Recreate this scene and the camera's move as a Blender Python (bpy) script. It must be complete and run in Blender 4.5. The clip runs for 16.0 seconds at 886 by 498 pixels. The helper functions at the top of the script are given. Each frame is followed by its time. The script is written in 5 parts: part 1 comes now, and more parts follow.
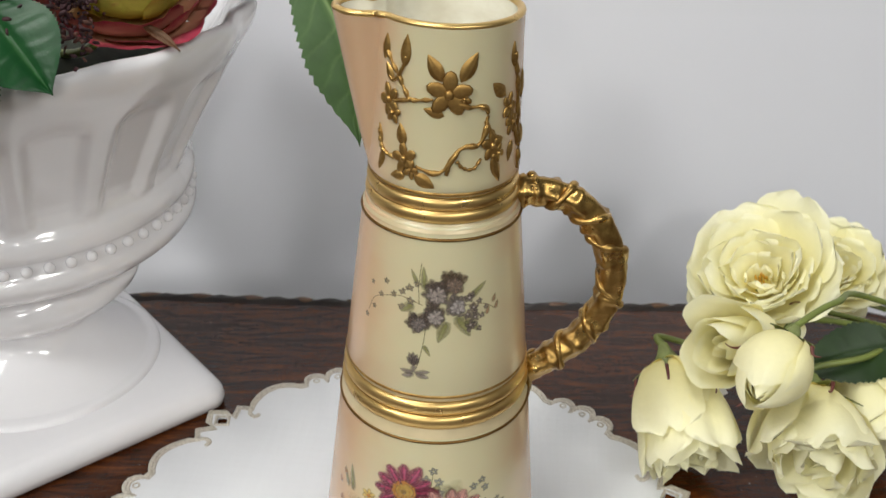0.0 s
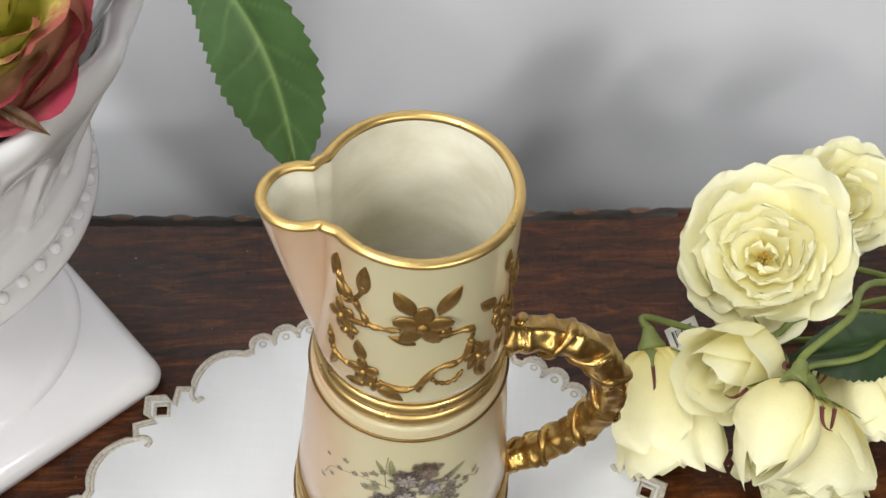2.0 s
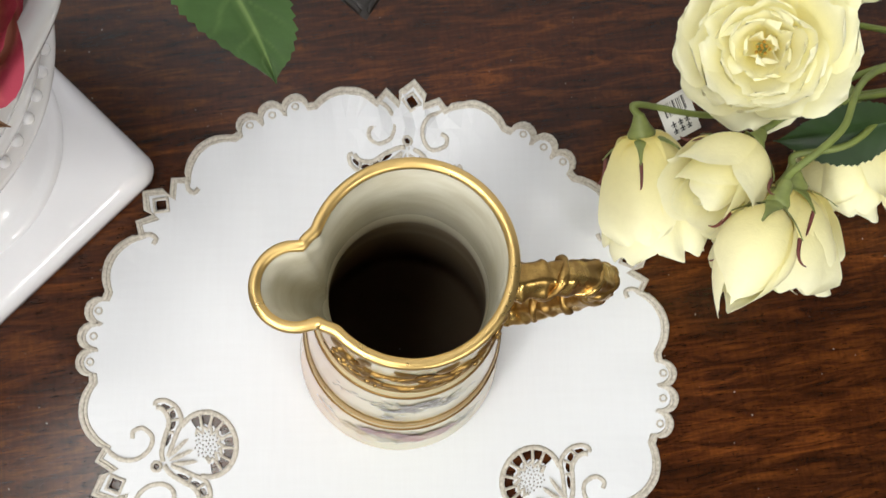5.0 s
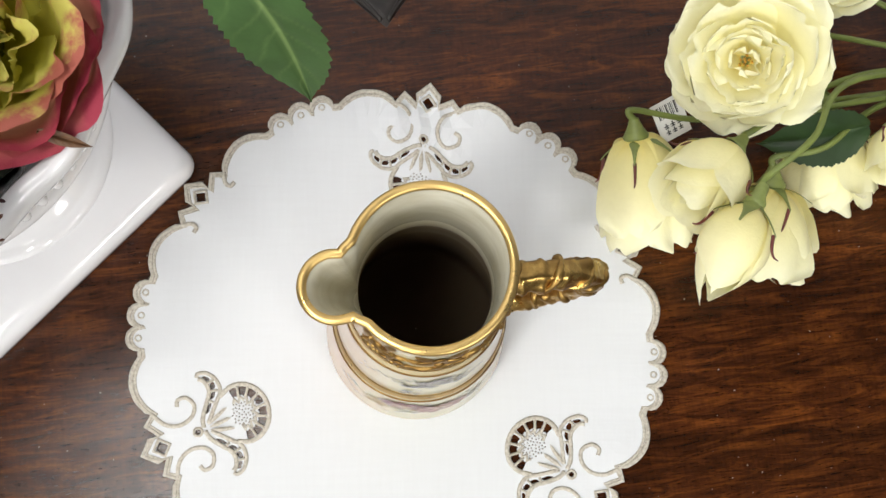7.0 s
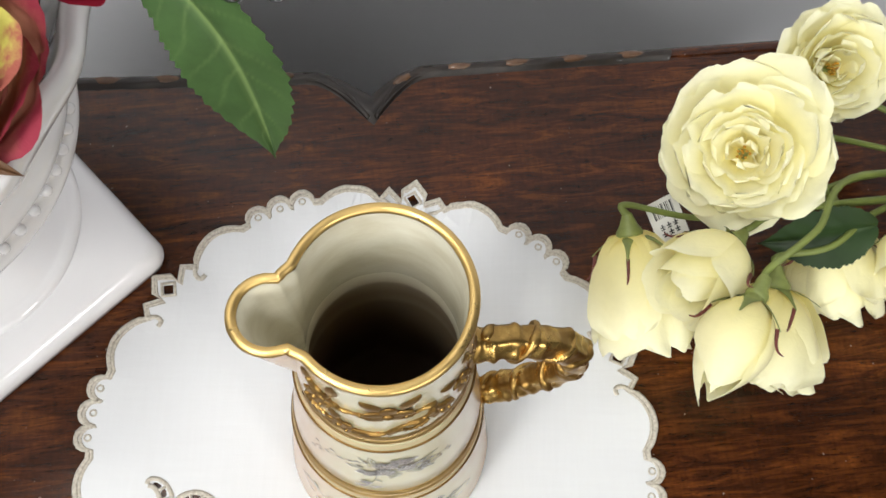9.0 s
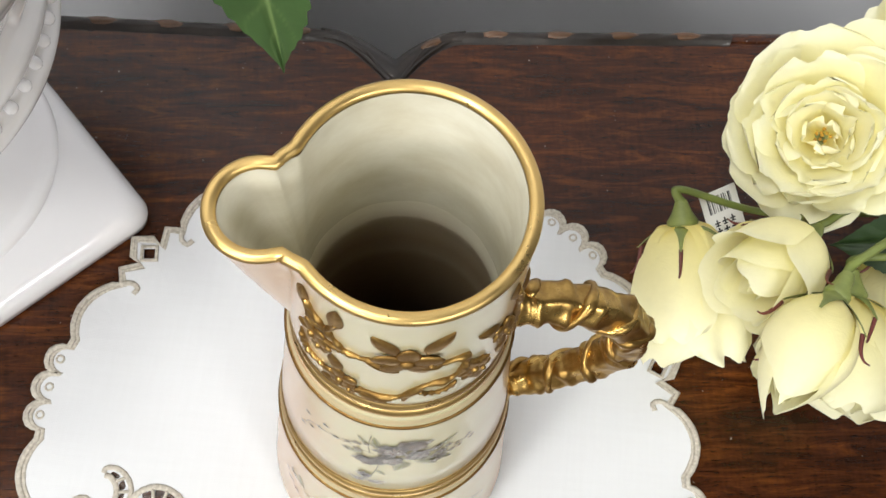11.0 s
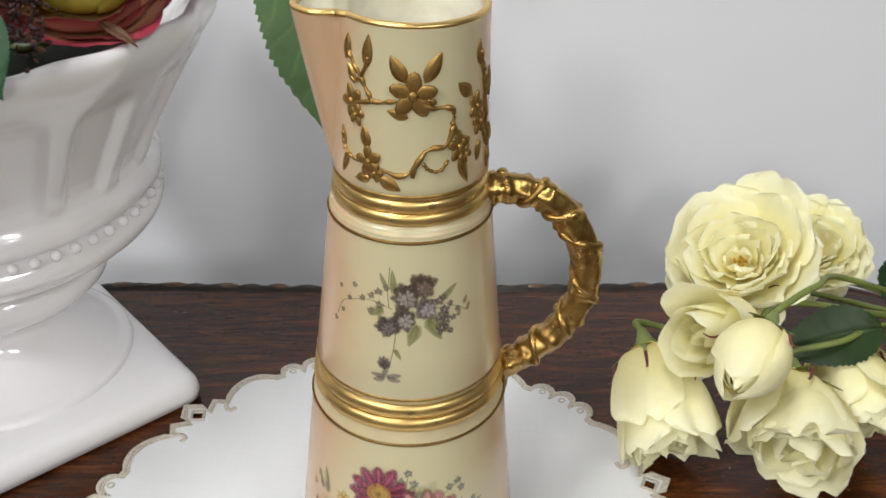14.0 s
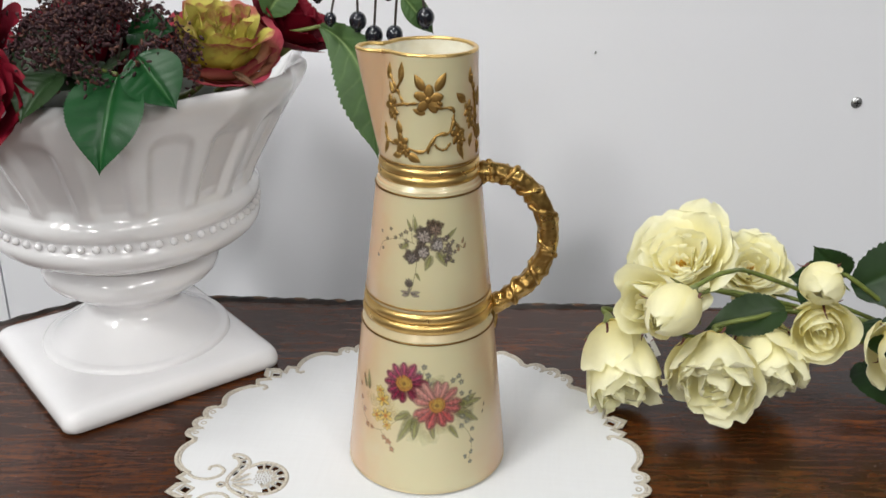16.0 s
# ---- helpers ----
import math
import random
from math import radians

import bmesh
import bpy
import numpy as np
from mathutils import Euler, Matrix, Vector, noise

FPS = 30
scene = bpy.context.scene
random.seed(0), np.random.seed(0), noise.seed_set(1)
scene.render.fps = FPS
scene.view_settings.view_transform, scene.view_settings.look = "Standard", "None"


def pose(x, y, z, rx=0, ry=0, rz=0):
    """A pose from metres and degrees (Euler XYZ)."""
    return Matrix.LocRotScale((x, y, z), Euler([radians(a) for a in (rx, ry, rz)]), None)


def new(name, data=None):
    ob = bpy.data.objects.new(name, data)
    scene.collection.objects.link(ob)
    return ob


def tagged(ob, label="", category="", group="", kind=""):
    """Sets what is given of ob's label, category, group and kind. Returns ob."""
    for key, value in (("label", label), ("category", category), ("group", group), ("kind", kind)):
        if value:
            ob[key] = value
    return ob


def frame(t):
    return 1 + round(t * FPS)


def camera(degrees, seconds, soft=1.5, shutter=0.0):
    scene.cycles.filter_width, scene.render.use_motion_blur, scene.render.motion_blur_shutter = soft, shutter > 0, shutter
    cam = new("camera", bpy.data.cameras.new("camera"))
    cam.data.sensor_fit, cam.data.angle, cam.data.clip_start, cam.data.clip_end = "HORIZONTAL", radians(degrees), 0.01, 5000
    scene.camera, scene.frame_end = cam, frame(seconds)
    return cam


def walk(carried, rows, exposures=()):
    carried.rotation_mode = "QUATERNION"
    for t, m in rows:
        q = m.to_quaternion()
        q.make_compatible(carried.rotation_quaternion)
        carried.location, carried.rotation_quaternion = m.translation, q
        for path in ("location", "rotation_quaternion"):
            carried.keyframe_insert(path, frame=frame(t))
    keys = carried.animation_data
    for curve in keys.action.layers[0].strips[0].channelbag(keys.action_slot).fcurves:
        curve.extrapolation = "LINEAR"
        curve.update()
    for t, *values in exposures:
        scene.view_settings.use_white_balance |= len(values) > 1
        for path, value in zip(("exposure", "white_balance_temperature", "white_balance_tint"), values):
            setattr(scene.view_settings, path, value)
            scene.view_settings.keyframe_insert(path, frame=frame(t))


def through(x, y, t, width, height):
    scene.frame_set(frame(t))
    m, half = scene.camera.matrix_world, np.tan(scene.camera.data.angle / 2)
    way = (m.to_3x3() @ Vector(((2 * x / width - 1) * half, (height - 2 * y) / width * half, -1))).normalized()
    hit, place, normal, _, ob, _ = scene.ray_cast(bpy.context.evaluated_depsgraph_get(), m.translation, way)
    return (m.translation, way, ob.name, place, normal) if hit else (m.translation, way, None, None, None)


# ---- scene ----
EXPOSURE = 0.25
cam = camera(48.51, 16.0, shutter=0.45)
# seconds, place, heading, tilt and lean of the hand-held camera
ROWS = [
    (0.0, 0.0213, -0.3224, 0.3418, 3.58, -29.74, -2.33),
    (0.5, 0.0192, -0.2909, 0.3826, 3.15, -37.55, -2.50),
    (1.0, 0.0141, -0.2434, 0.4045, 1.23, -43.00, -2.98),
    (1.5, 0.0057, -0.1946, 0.4138, -0.77, -47.04, -4.21),
    (2.0, -0.0004, -0.1593, 0.4236, -2.66, -51.00, -5.52),
    (2.5, -0.0021, -0.1332, 0.4318, -4.38, -56.38, -6.43),
    (3.0, -0.0000, -0.1065, 0.4513, -7.54, -61.43, -8.21),
    (3.5, -0.0127, -0.0899, 0.4664, -9.45, -66.24, -9.73),
    (4.0, -0.0057, -0.0656, 0.4808, -10.61, -71.40, -9.65),
    (4.5, -0.0094, -0.0528, 0.4859, -13.58, -75.62, -12.66),
    (5.0, -0.0065, -0.0397, 0.4788, -17.69, -78.90, -17.00),
    (5.2, -0.0077, -0.0367, 0.4782, -19.00, -79.80, -18.41),
    (7.3, -0.0104, -0.0386, 0.5329, -16.70, -80.85, -16.43),
    (7.5, -0.0109, -0.0446, 0.5321, -15.98, -79.81, -15.74),
    (8.0, -0.0045, -0.0543, 0.5246, -12.57, -76.52, -12.20),
    (8.5, -0.0028, -0.0750, 0.5147, -6.64, -72.53, -7.13),
    (9.0, 0.0079, -0.0692, 0.4893, -5.41, -70.89, -6.95),
    (9.2, 0.0059, -0.0651, 0.4767, -5.42, -70.89, -7.62),
    (11.3, 0.0003, -0.0844, 0.4163, -4.39, -66.60, -10.21),
    (11.5, -0.0022, -0.0975, 0.4145, -5.23, -62.51, -9.58),
    (12.0, -0.0020, -0.1291, 0.4089, -4.44, -55.86, -7.70),
    (12.5, -0.0023, -0.1659, 0.4067, -2.77, -50.07, -5.82),
    (13.0, 0.0066, -0.2080, 0.4000, -1.05, -44.62, -3.60),
    (13.5, 0.0137, -0.2591, 0.3631, 0.98, -37.64, -2.17),
    (14.0, 0.0262, -0.3071, 0.3499, 2.61, -32.02, -1.73),
    (14.5, 0.0438, -0.3900, 0.3464, 4.10, -27.23, -1.57),
    (15.0, 0.0571, -0.4459, 0.3429, 5.61, -24.92, -1.16),
    (15.5, 0.0627, -0.4867, 0.3411, 6.31, -23.65, -0.84),
    (16.0, 0.0665, -0.5071, 0.3549, 6.55, -23.17, -0.82),
]
walk(cam, [(t, pose(x, y, z, 90 + tilt, 0, turn) @ pose(0, 0, 0, 0, 0, -lean)) for t, x, y, z, turn, tilt, lean in ROWS],
     exposures=[(t, EXPOSURE + e) for t, e in ((0.0, -0.08), (1.0, 0.0), (2.0, 0.06), (3.0, 0.09), (5.0, 0.14), (7.5, 0.15), (9.0, 0.16), (11.5, 0.22), (12.0, 0.20), (13.0, 0.07), (14.0, -0.04), (15.0, -0.09), (16.0, -0.03))])


# ---- the room's frame: table and wall stand turned by a few degrees to the jug ----
ROOM = pose(0, 0.208, 0, 0, 0, 7)

world = bpy.data.worlds.new("world")
scene.world = world
world.use_nodes = True
world.node_tree.nodes["Background"].inputs[0].default_value = (0.9, 0.95, 1.0, 1)
world.node_tree.nodes["Background"].inputs[1].default_value = 0.1


def ceiling_lamp(name, x, y, sx, sy, watts, colour=(0.978, 0.98, 0.95)):
    """A flat panel light hung just under the ceiling."""
    data = bpy.data.lights.new(name, "AREA")
    data.shape, data.size, data.size_y, data.energy, data.color = "RECTANGLE", sx, sy, watts, colour
    ob = new(name, data)
    ob.matrix_world = pose(x, y, 1.885)
    return ob


ceiling_lamp("key_panel_light", -1.30, -1.60, 0.25, 0.8, 35)
# Added without a known fixture, to brighten the jug's inside and the wall.
ceiling_lamp("added_overhead_light", -0.45, -0.42, 0.30, 0.9, 15)
ceiling_lamp("far_panel_light", -1.00, -3.6, 0.30, 0.9, 52)
ceiling_lamp("far_panel_light", 1.00, -3.3, 0.30, 0.9, 42)
ceiling_lamp("side_panel_light", 1.45, -1.8, 0.30, 0.9, 27)
ceiling_lamp("side_panel_light", -2.1, -1.8, 0.30, 0.9, 8)


# ---- materials ----
class Nodes:
    """A small helper to wire a Principled material."""

    def __init__(self, name):
        self.mat = bpy.data.materials.new(name)
        self.mat.use_nodes = True
        self.tree = self.mat.node_tree
        self.out = self.tree.nodes["Material Output"]
        self.bsdf = self.tree.nodes["Principled BSDF"]
        self.place = self.node("ShaderNodeTexCoord").outputs["Object"]

    def node(self, kind, **inputs):
        n = self.tree.nodes.new(kind)
        for key, value in inputs.items():
            self.put(n, key, value)
        return n

    def put(self, n, key, value):
        socket = n.inputs[int(key[1:]) if key[0] == "i" and key[1:].isdigit() else key]
        if isinstance(value, bpy.types.NodeSocket):
            self.tree.links.new(value, socket)
        else:
            socket.default_value = value

    def noise(self, scale, detail=4.0, rough=0.55, vector=None, distort=0.0):
        n = self.node("ShaderNodeTexNoise", Scale=scale, Detail=detail, Roughness=rough, Distortion=distort)
        self.tree.links.new(vector or self.place, n.inputs["Vector"])
        return n.outputs["Fac"]

    def stretch(self, x, y, z, turn=0.0):
        n = self.node("ShaderNodeMapping", Scale=(x, y, z), Rotation=(0, 0, radians(turn)))
        self.tree.links.new(self.place, n.inputs["Vector"])
        return n.outputs["Vector"]

    def ramp(self, fac, *stops):
        n = self.node("ShaderNodeValToRGB", Fac=fac)
        while len(n.color_ramp.elements) < len(stops):
            n.color_ramp.elements.new(0.5)
        for e, (where, colour) in zip(n.color_ramp.elements, stops):
            e.position = where
            e.color = (*colour, 1) if len(colour) == 3 else colour
        return n.outputs["Color"]

    def mix(self, fac, a, b, how="MIX"):
        n = self.tree.nodes.new("ShaderNodeMix")
        n.data_type, n.blend_type = "RGBA", how
        for key, value in ((0, fac), (6, a), (7, b)):
            if isinstance(value, bpy.types.NodeSocket):
                self.tree.links.new(value, n.inputs[key])
            else:
                n.inputs[key].default_value = value if key == 0 or len(value) == 4 else (*value, 1)
        return n.outputs[2]

    def math(self, how, a, b=0.0):
        n = self.tree.nodes.new("ShaderNodeMath")
        n.operation = how
        for i, value in enumerate((a, b)):
            if isinstance(value, bpy.types.NodeSocket):
                self.tree.links.new(value, n.inputs[i])
            else:
                n.inputs[i].default_value = value
        return n.outputs[0]

    def bump(self, height, strength=0.2, distance=0.001):
        n = self.node("ShaderNodeBump", Strength=strength, Distance=distance, Height=height)
        self.tree.links.new(n.outputs[0], self.bsdf.inputs["Normal"])

    def set(self, **inputs):
        for key, value in inputs.items():
            self.put(self.bsdf, key.replace("_", " "), value)
        return self

    def leafy(self, amount, colour):
        """Lets some light through, for petals and leaves."""
        t = self.node("ShaderNodeBsdfTranslucent", Color=colour)
        m = self.node("ShaderNodeMixShader", Fac=amount)
        self.tree.links.new(self.bsdf.outputs[0], m.inputs[1])
        self.tree.links.new(t.outputs[0], m.inputs[2])
        self.tree.links.new(m.outputs[0], self.out.inputs["Surface"])


def plain(name, colour, rough=0.5, metal=0.0, spread=0.12, scale=40.0, bump=0.1, coat=0.0):
    n = Nodes(name)
    dark = tuple(c * (1 - spread) for c in colour)
    light = tuple(min(1, c * (1 + spread)) for c in colour)
    n.set(Base_Color=n.ramp(n.noise(scale), (0.3, dark), (0.7, light)), Roughness=rough, Metallic=metal)
    n.put(n.bsdf, "Coat Weight", coat)
    if bump:
        n.bump(n.noise(scale * 6), bump, 0.0005)
    return n.mat


def make_wood(name, dark, mid, light, rough=0.17):
    """Polished mahogany: broad figure, ribbon streaks, short dark pores and a few pale dust specks."""
    n = Nodes(name)
    broad = n.noise(4.0, 4, 0.6, n.stretch(1.0, 5, 5), 0.6)
    streak = n.noise(16.0, 7, 0.68, n.stretch(1.6, 11, 11), 1.1)
    hair = n.noise(90.0, 5, 0.75, n.stretch(0.7, 14, 14))
    pore = n.noise(120.0, 3, 0.7, n.stretch(1.0, 11, 11))
    cross = n.noise(55.0, 4, 0.7, n.stretch(9.0, 1.4, 1.0))
    base = n.ramp(streak, (0.28, dark), (0.50, mid), (0.74, light))
    base = n.mix(0.18, base, n.ramp(hair, (0.30, (0.35, 0.33, 0.30)), (0.68, (1.35, 1.3, 1.25))), "MULTIPLY")
    base = n.mix(n.math("MULTIPLY", n.ramp(broad, (0.38, (0, 0, 0)), (0.66, (1, 1, 1))), 0.55), base, dark)
    base = n.mix(0.42, base, n.ramp(cross, (0.32, (0.40, 0.40, 0.40)), (0.62, (1.2, 1.2, 1.2))), "MULTIPLY")
    base = n.mix(n.ramp(pore, (0.35, (0.85, 0.85, 0.85)), (0.42, (0, 0, 0))), base, tuple(c * 0.3 for c in dark))
    speck = n.ramp(n.noise(420.0, 1, 0.4), (0.775, (0, 0, 0)), (0.80, (1, 1, 1)))
    base = n.mix(n.math("MULTIPLY", speck, 0.45), base, (0.45, 0.40, 0.36))
    n.set(Base_Color=base, Roughness=n.ramp(n.noise(26.0, 5), (0.3, (rough * 0.75,) * 3), (0.75, (rough * 1.35,) * 3)))
    n.put(n.bsdf, "Coat Weight", 0.0)
    n.put(n.bsdf, "Coat Roughness", 0.06)
    n.put(n.bsdf, "Specular IOR Level", 0.36)
    n.bump(n.math("ADD", pore, n.math("MULTIPLY", hair, 0.6)), 0.16, 0.0006)
    return n.mat


WOOD = make_wood("polished_mahogany", (0.011, 0.0042, 0.0019), (0.061, 0.0166, 0.0047), (0.195, 0.057, 0.0115), 0.17)
WOOD_EDGE = plain("dark_carved_wood", (0.016, 0.010, 0.007), 0.45, 0, 0.5, 160, 0.25, 0.08)
WOOD_WORN = plain("worn_wood", (0.11, 0.055, 0.028), 0.35, 0, 0.35, 120, 0.2, 0.2)


def make_wall():
    n = Nodes("painted_wall_board")
    soft = n.noise(2.2, 3)
    fine = n.noise(180.0, 3)
    n.set(Base_Color=n.mix(n.ramp(soft, (0.35, (0, 0, 0)), (0.7, (1, 1, 1))), (0.842, 0.845, 0.893), (0.866, 0.868, 0.907)),
          Roughness=0.42)
    n.bump(fine, 0.05, 0.0004)
    return n.mat


WALL = make_wall()
CEILING = plain("ceiling_paint", (0.15, 0.153, 0.157), 0.8, 0, 0.04, 3, 0.05)
FLOOR = plain("shop_floor", (0.04, 0.035, 0.032), 0.5, 0, 0.2, 5, 0.05)
ROOM_WALL = plain("far_wall_paint", (0.13, 0.127, 0.123), 0.7, 0, 0.06, 2, 0.05)
STEEL = plain("screw_steel", (0.45, 0.45, 0.46), 0.35, 0.9, 0.2, 300, 0.1)


def make_porcelain():
    """Blush ivory: cream in front, shaded to peach towards the sides, under a soft glaze."""
    n = Nodes("blush_ivory_porcelain")
    xyz = n.node("ShaderNodeSeparateXYZ", Vector=n.place)
    angle = n.math("ARCTAN2", xyz.outputs[0], n.math("MULTIPLY", xyz.outputs[1], -1.0))
    wobble = n.math("MULTIPLY", n.math("SUBTRACT", n.noise(28.0, 3), 0.5), 0.9)
    off = n.math("ABSOLUTE", n.math("ADD", n.math("SUBTRACT", angle, 0.20), wobble))
    blush = n.node("ShaderNodeMapRange", Value=off)
    blush.interpolation_type = "SMOOTHSTEP"
    for key, value in (("From Min", 0.35), ("From Max", 1.25)):
        blush.inputs[key].default_value = value
    cloud = n.noise(60.0, 4)
    tint = n.mix(n.math("MULTIPLY", cloud, 0.3), (0.57, 0.345, 0.205), (0.61, 0.41, 0.265))
    cream = n.mix(n.math("MULTIPLY", n.noise(20.0, 3), 0.4), (0.565, 0.51, 0.315), (0.605, 0.545, 0.36))
    n.set(Base_Color=n.mix(n.math("MULTIPLY", blush.outputs[0], 0.85), cream, tint), Roughness=0.24)
    n.put(n.bsdf, "Subsurface Weight", 0.10)
    n.put(n.bsdf, "Subsurface Radius", (0.004, 0.002, 0.001))
    n.put(n.bsdf, "Coat Weight", 0.25)
    n.put(n.bsdf, "Coat Roughness", 0.12)
    n.bump(n.noise(90.0, 2), 0.03, 0.0008)
    return n.mat


PORCELAIN = make_porcelain()


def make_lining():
    """Cream glaze in the neck; the belly's shade is painted below in ringed brown."""
    n = Nodes("cream_lining_with_shade")
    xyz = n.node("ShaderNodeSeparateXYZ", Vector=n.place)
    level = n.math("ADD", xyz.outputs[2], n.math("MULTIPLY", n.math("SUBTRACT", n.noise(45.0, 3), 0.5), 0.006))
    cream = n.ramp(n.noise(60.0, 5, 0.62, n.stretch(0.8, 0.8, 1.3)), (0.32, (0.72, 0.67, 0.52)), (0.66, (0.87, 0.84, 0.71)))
    depth_shade = n.node("ShaderNodeMapRange", Value=level)
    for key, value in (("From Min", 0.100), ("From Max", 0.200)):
        depth_shade.inputs[key].default_value = value
    tone = n.ramp(depth_shade.outputs[0], (0.0, (0.24, 0.17, 0.10)), (0.50, (0.26, 0.19, 0.11)), (0.56, (0.36, 0.28, 0.18)), (0.66, (0.28, 0.21, 0.13)), (0.82, (0.40, 0.32, 0.21)), (0.93, (0.76, 0.71, 0.58)))
    show = n.ramp(depth_shade.outputs[0], (0.84, (0, 0, 0)), (0.97, (1, 1, 1)))
    n.set(Base_Color=n.mix(show, tone, cream), Roughness=n.ramp(depth_shade.outputs[0], (0.70, (0.7, 0.7, 0.7)), (0.97, (0.26, 0.26, 0.26))))
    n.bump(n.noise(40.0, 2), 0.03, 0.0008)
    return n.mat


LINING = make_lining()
WHITE_GLAZE = plain("white_glazed_ceramic", (0.79, 0.78, 0.795), 0.10, 0, 0.015, 25, 0.04, 0.5)


def make_gold(name, colour, rough, antique, grain=0.10):
    n = Nodes(name)
    worn = n.noise(140.0, 5, 0.65)
    fine = n.noise(900.0, 3)
    n.set(Base_Color=n.mix(n.ramp(worn, (0.42, (antique,) * 3), (0.62, (0, 0, 0))), colour, (0.16, 0.075, 0.018)),
          Metallic=0.92, Roughness=n.ramp(worn, (0.3, (rough * 1.5,) * 3), (0.7, (rough * 0.8,) * 3)))
    n.bump(fine, grain, 0.0003)
    return n.mat


GOLD = make_gold("burnished_gilding", (0.70, 0.48, 0.18), 0.30, 0.03, 0.0)
GOLD_HANDLE = make_gold("worn_gilding_of_handle", (0.54, 0.345, 0.105), 0.27, 0.60)
GOLD_OLD = make_gold("antique_raised_gilding", (0.48, 0.30, 0.095), 0.42, 0.55)
GOLD_PALE = plain("pale_gold_wash", (0.55, 0.45, 0.27), 0.32, 0.12, 0.08, 90, 0.03, 0.3)
GOLD_DULL = make_gold("thin_gilt_line", (0.22, 0.13, 0.042), 0.40, 0.6)


def make_linen():
    n = Nodes("white_linen")
    xyz = n.node("ShaderNodeSeparateXYZ", Vector=n.place)
    warp = n.math("SINE", n.math("MULTIPLY", xyz.outputs[0], 9000.0))
    weft = n.math("SINE", n.math("MULTIPLY", xyz.outputs[1], 9000.0))
    slub = n.noise(30.0, 5, 0.6, n.stretch(1, 12, 1))
    slub2 = n.noise(30.0, 5, 0.6, n.stretch(12, 1, 1))
    tone = n.math("MULTIPLY", n.math("ADD", slub, slub2), 0.5)
    n.set(Base_Color=n.ramp(tone, (0.3, (0.645, 0.652, 0.668)), (0.7, (0.675, 0.684, 0.703))), Roughness=0.85)
    n.put(n.bsdf, "Sheen Weight", 0.15)
    n.bump(n.math("ADD", n.math("MULTIPLY", n.math("ADD", warp, weft), 0.08), tone), 0.14, 0.0005)
    return n.mat


LINEN = make_linen()


def make_thread(name, a, b):
    n = Nodes(name)
    n.set(Base_Color=n.ramp(n.noise(700.0, 4), (0.3, a), (0.7, b)), Roughness=0.7)
    n.bump(n.noise(1500.0, 2), 0.5, 0.0006)
    return n.mat


THREAD = make_thread("beige_embroidery_thread", (0.36, 0.32, 0.26), (0.61, 0.565, 0.49))
KNOT_THREAD = make_thread("grey_knot_thread", (0.30, 0.28, 0.25), (0.48, 0.45, 0.42))


def make_petal(name, heart, edge, back, through, colourful=0.0, extra=(0.4, 0.05, 0.09), sheen=0.2):
    """Petal cloth. The attribute "shade" runs from 0 at the base to 1 at the lip."""
    n = Nodes(name)
    along = n.node("ShaderNodeAttribute")
    along.attribute_name = "shade"
    vein = n.noise(220.0, 4, 0.6)
    tone = n.ramp(along.outputs["Fac"], (0.0, heart), (0.45, edge), (1.0, back))
    tone = n.mix(0.12, tone, n.ramp(vein, (0.35, (0.78, 0.78, 0.74)), (0.65, (1, 1, 1))), "MULTIPLY")
    if colourful:
        streak = n.noise(45.0, 5, 0.65)
        fac = n.math("MULTIPLY", n.ramp(n.math("ADD", streak, n.math("MULTIPLY", along.outputs["Fac"], 0.42)), (0.84, (0, 0, 0)), (0.97, (1, 1, 1))), colourful)
        tone = n.mix(fac, tone, extra)
    n.set(Base_Color=tone, Roughness=0.62)
    n.put(n.bsdf, "Sheen Weight", sheen)
    n.put(n.bsdf, "Specular IOR Level", 0.2 + sheen)
    crease = n.noise(130.0, 3, 0.6, n.stretch(1, 1, 1), 1.2)
    n.bump(n.math("ADD", crease, n.math("MULTIPLY", vein, 0.5)), 0.35, 0.0012)
    n.leafy(through, tone)
    return n.mat


YELLOW = make_petal("pale_yellow_petal", (0.96, 0.80, 0.19), (0.98, 0.91, 0.45), (0.99, 0.965, 0.70), 0.32)
PEONY = make_petal("green_and_pink_petal", (0.52, 0.47, 0.025), (0.55, 0.51, 0.07), (0.56, 0.50, 0.13), 0.15, 0.85, (0.36, 0.045, 0.075), 0.0)
PEONY_OUT = make_petal("pink_petal", (0.50, 0.44, 0.12), (0.52, 0.24, 0.15), (0.42, 0.055, 0.085), 0.12, 0.9, (0.33, 0.035, 0.065), 0.0)
CRIMSON = make_petal("crimson_velvet_petal", (0.08, 0.001, 0.006), (0.13, 0.002, 0.012), (0.17, 0.003, 0.014), 0.1, sheen=0.0)


def make_leaf(name, colour, light, rough=0.42):
    n = Nodes(name)
    along = n.node("ShaderNodeAttribute")
    along.attribute_name = "shade"
    blotch = n.noise(55.0, 4, 0.6)
    tone = n.mix(n.ramp(blotch, (0.3, (0, 0, 0)), (0.75, (1, 1, 1))), colour, tuple(c * 1.5 for c in colour))
    tone = n.mix(along.outputs["Fac"], tone, light)
    n.set(Base_Color=tone, Roughness=rough)
    n.put(n.bsdf, "Specular IOR Level", 0.28)
    weave = n.noise(600.0, 2)
    n.bump(n.math("ADD", blotch, n.math("MULTIPLY", weave, 0.3)), 0.25, 0.001)
    n.leafy(0.12, tone)
    return n.mat


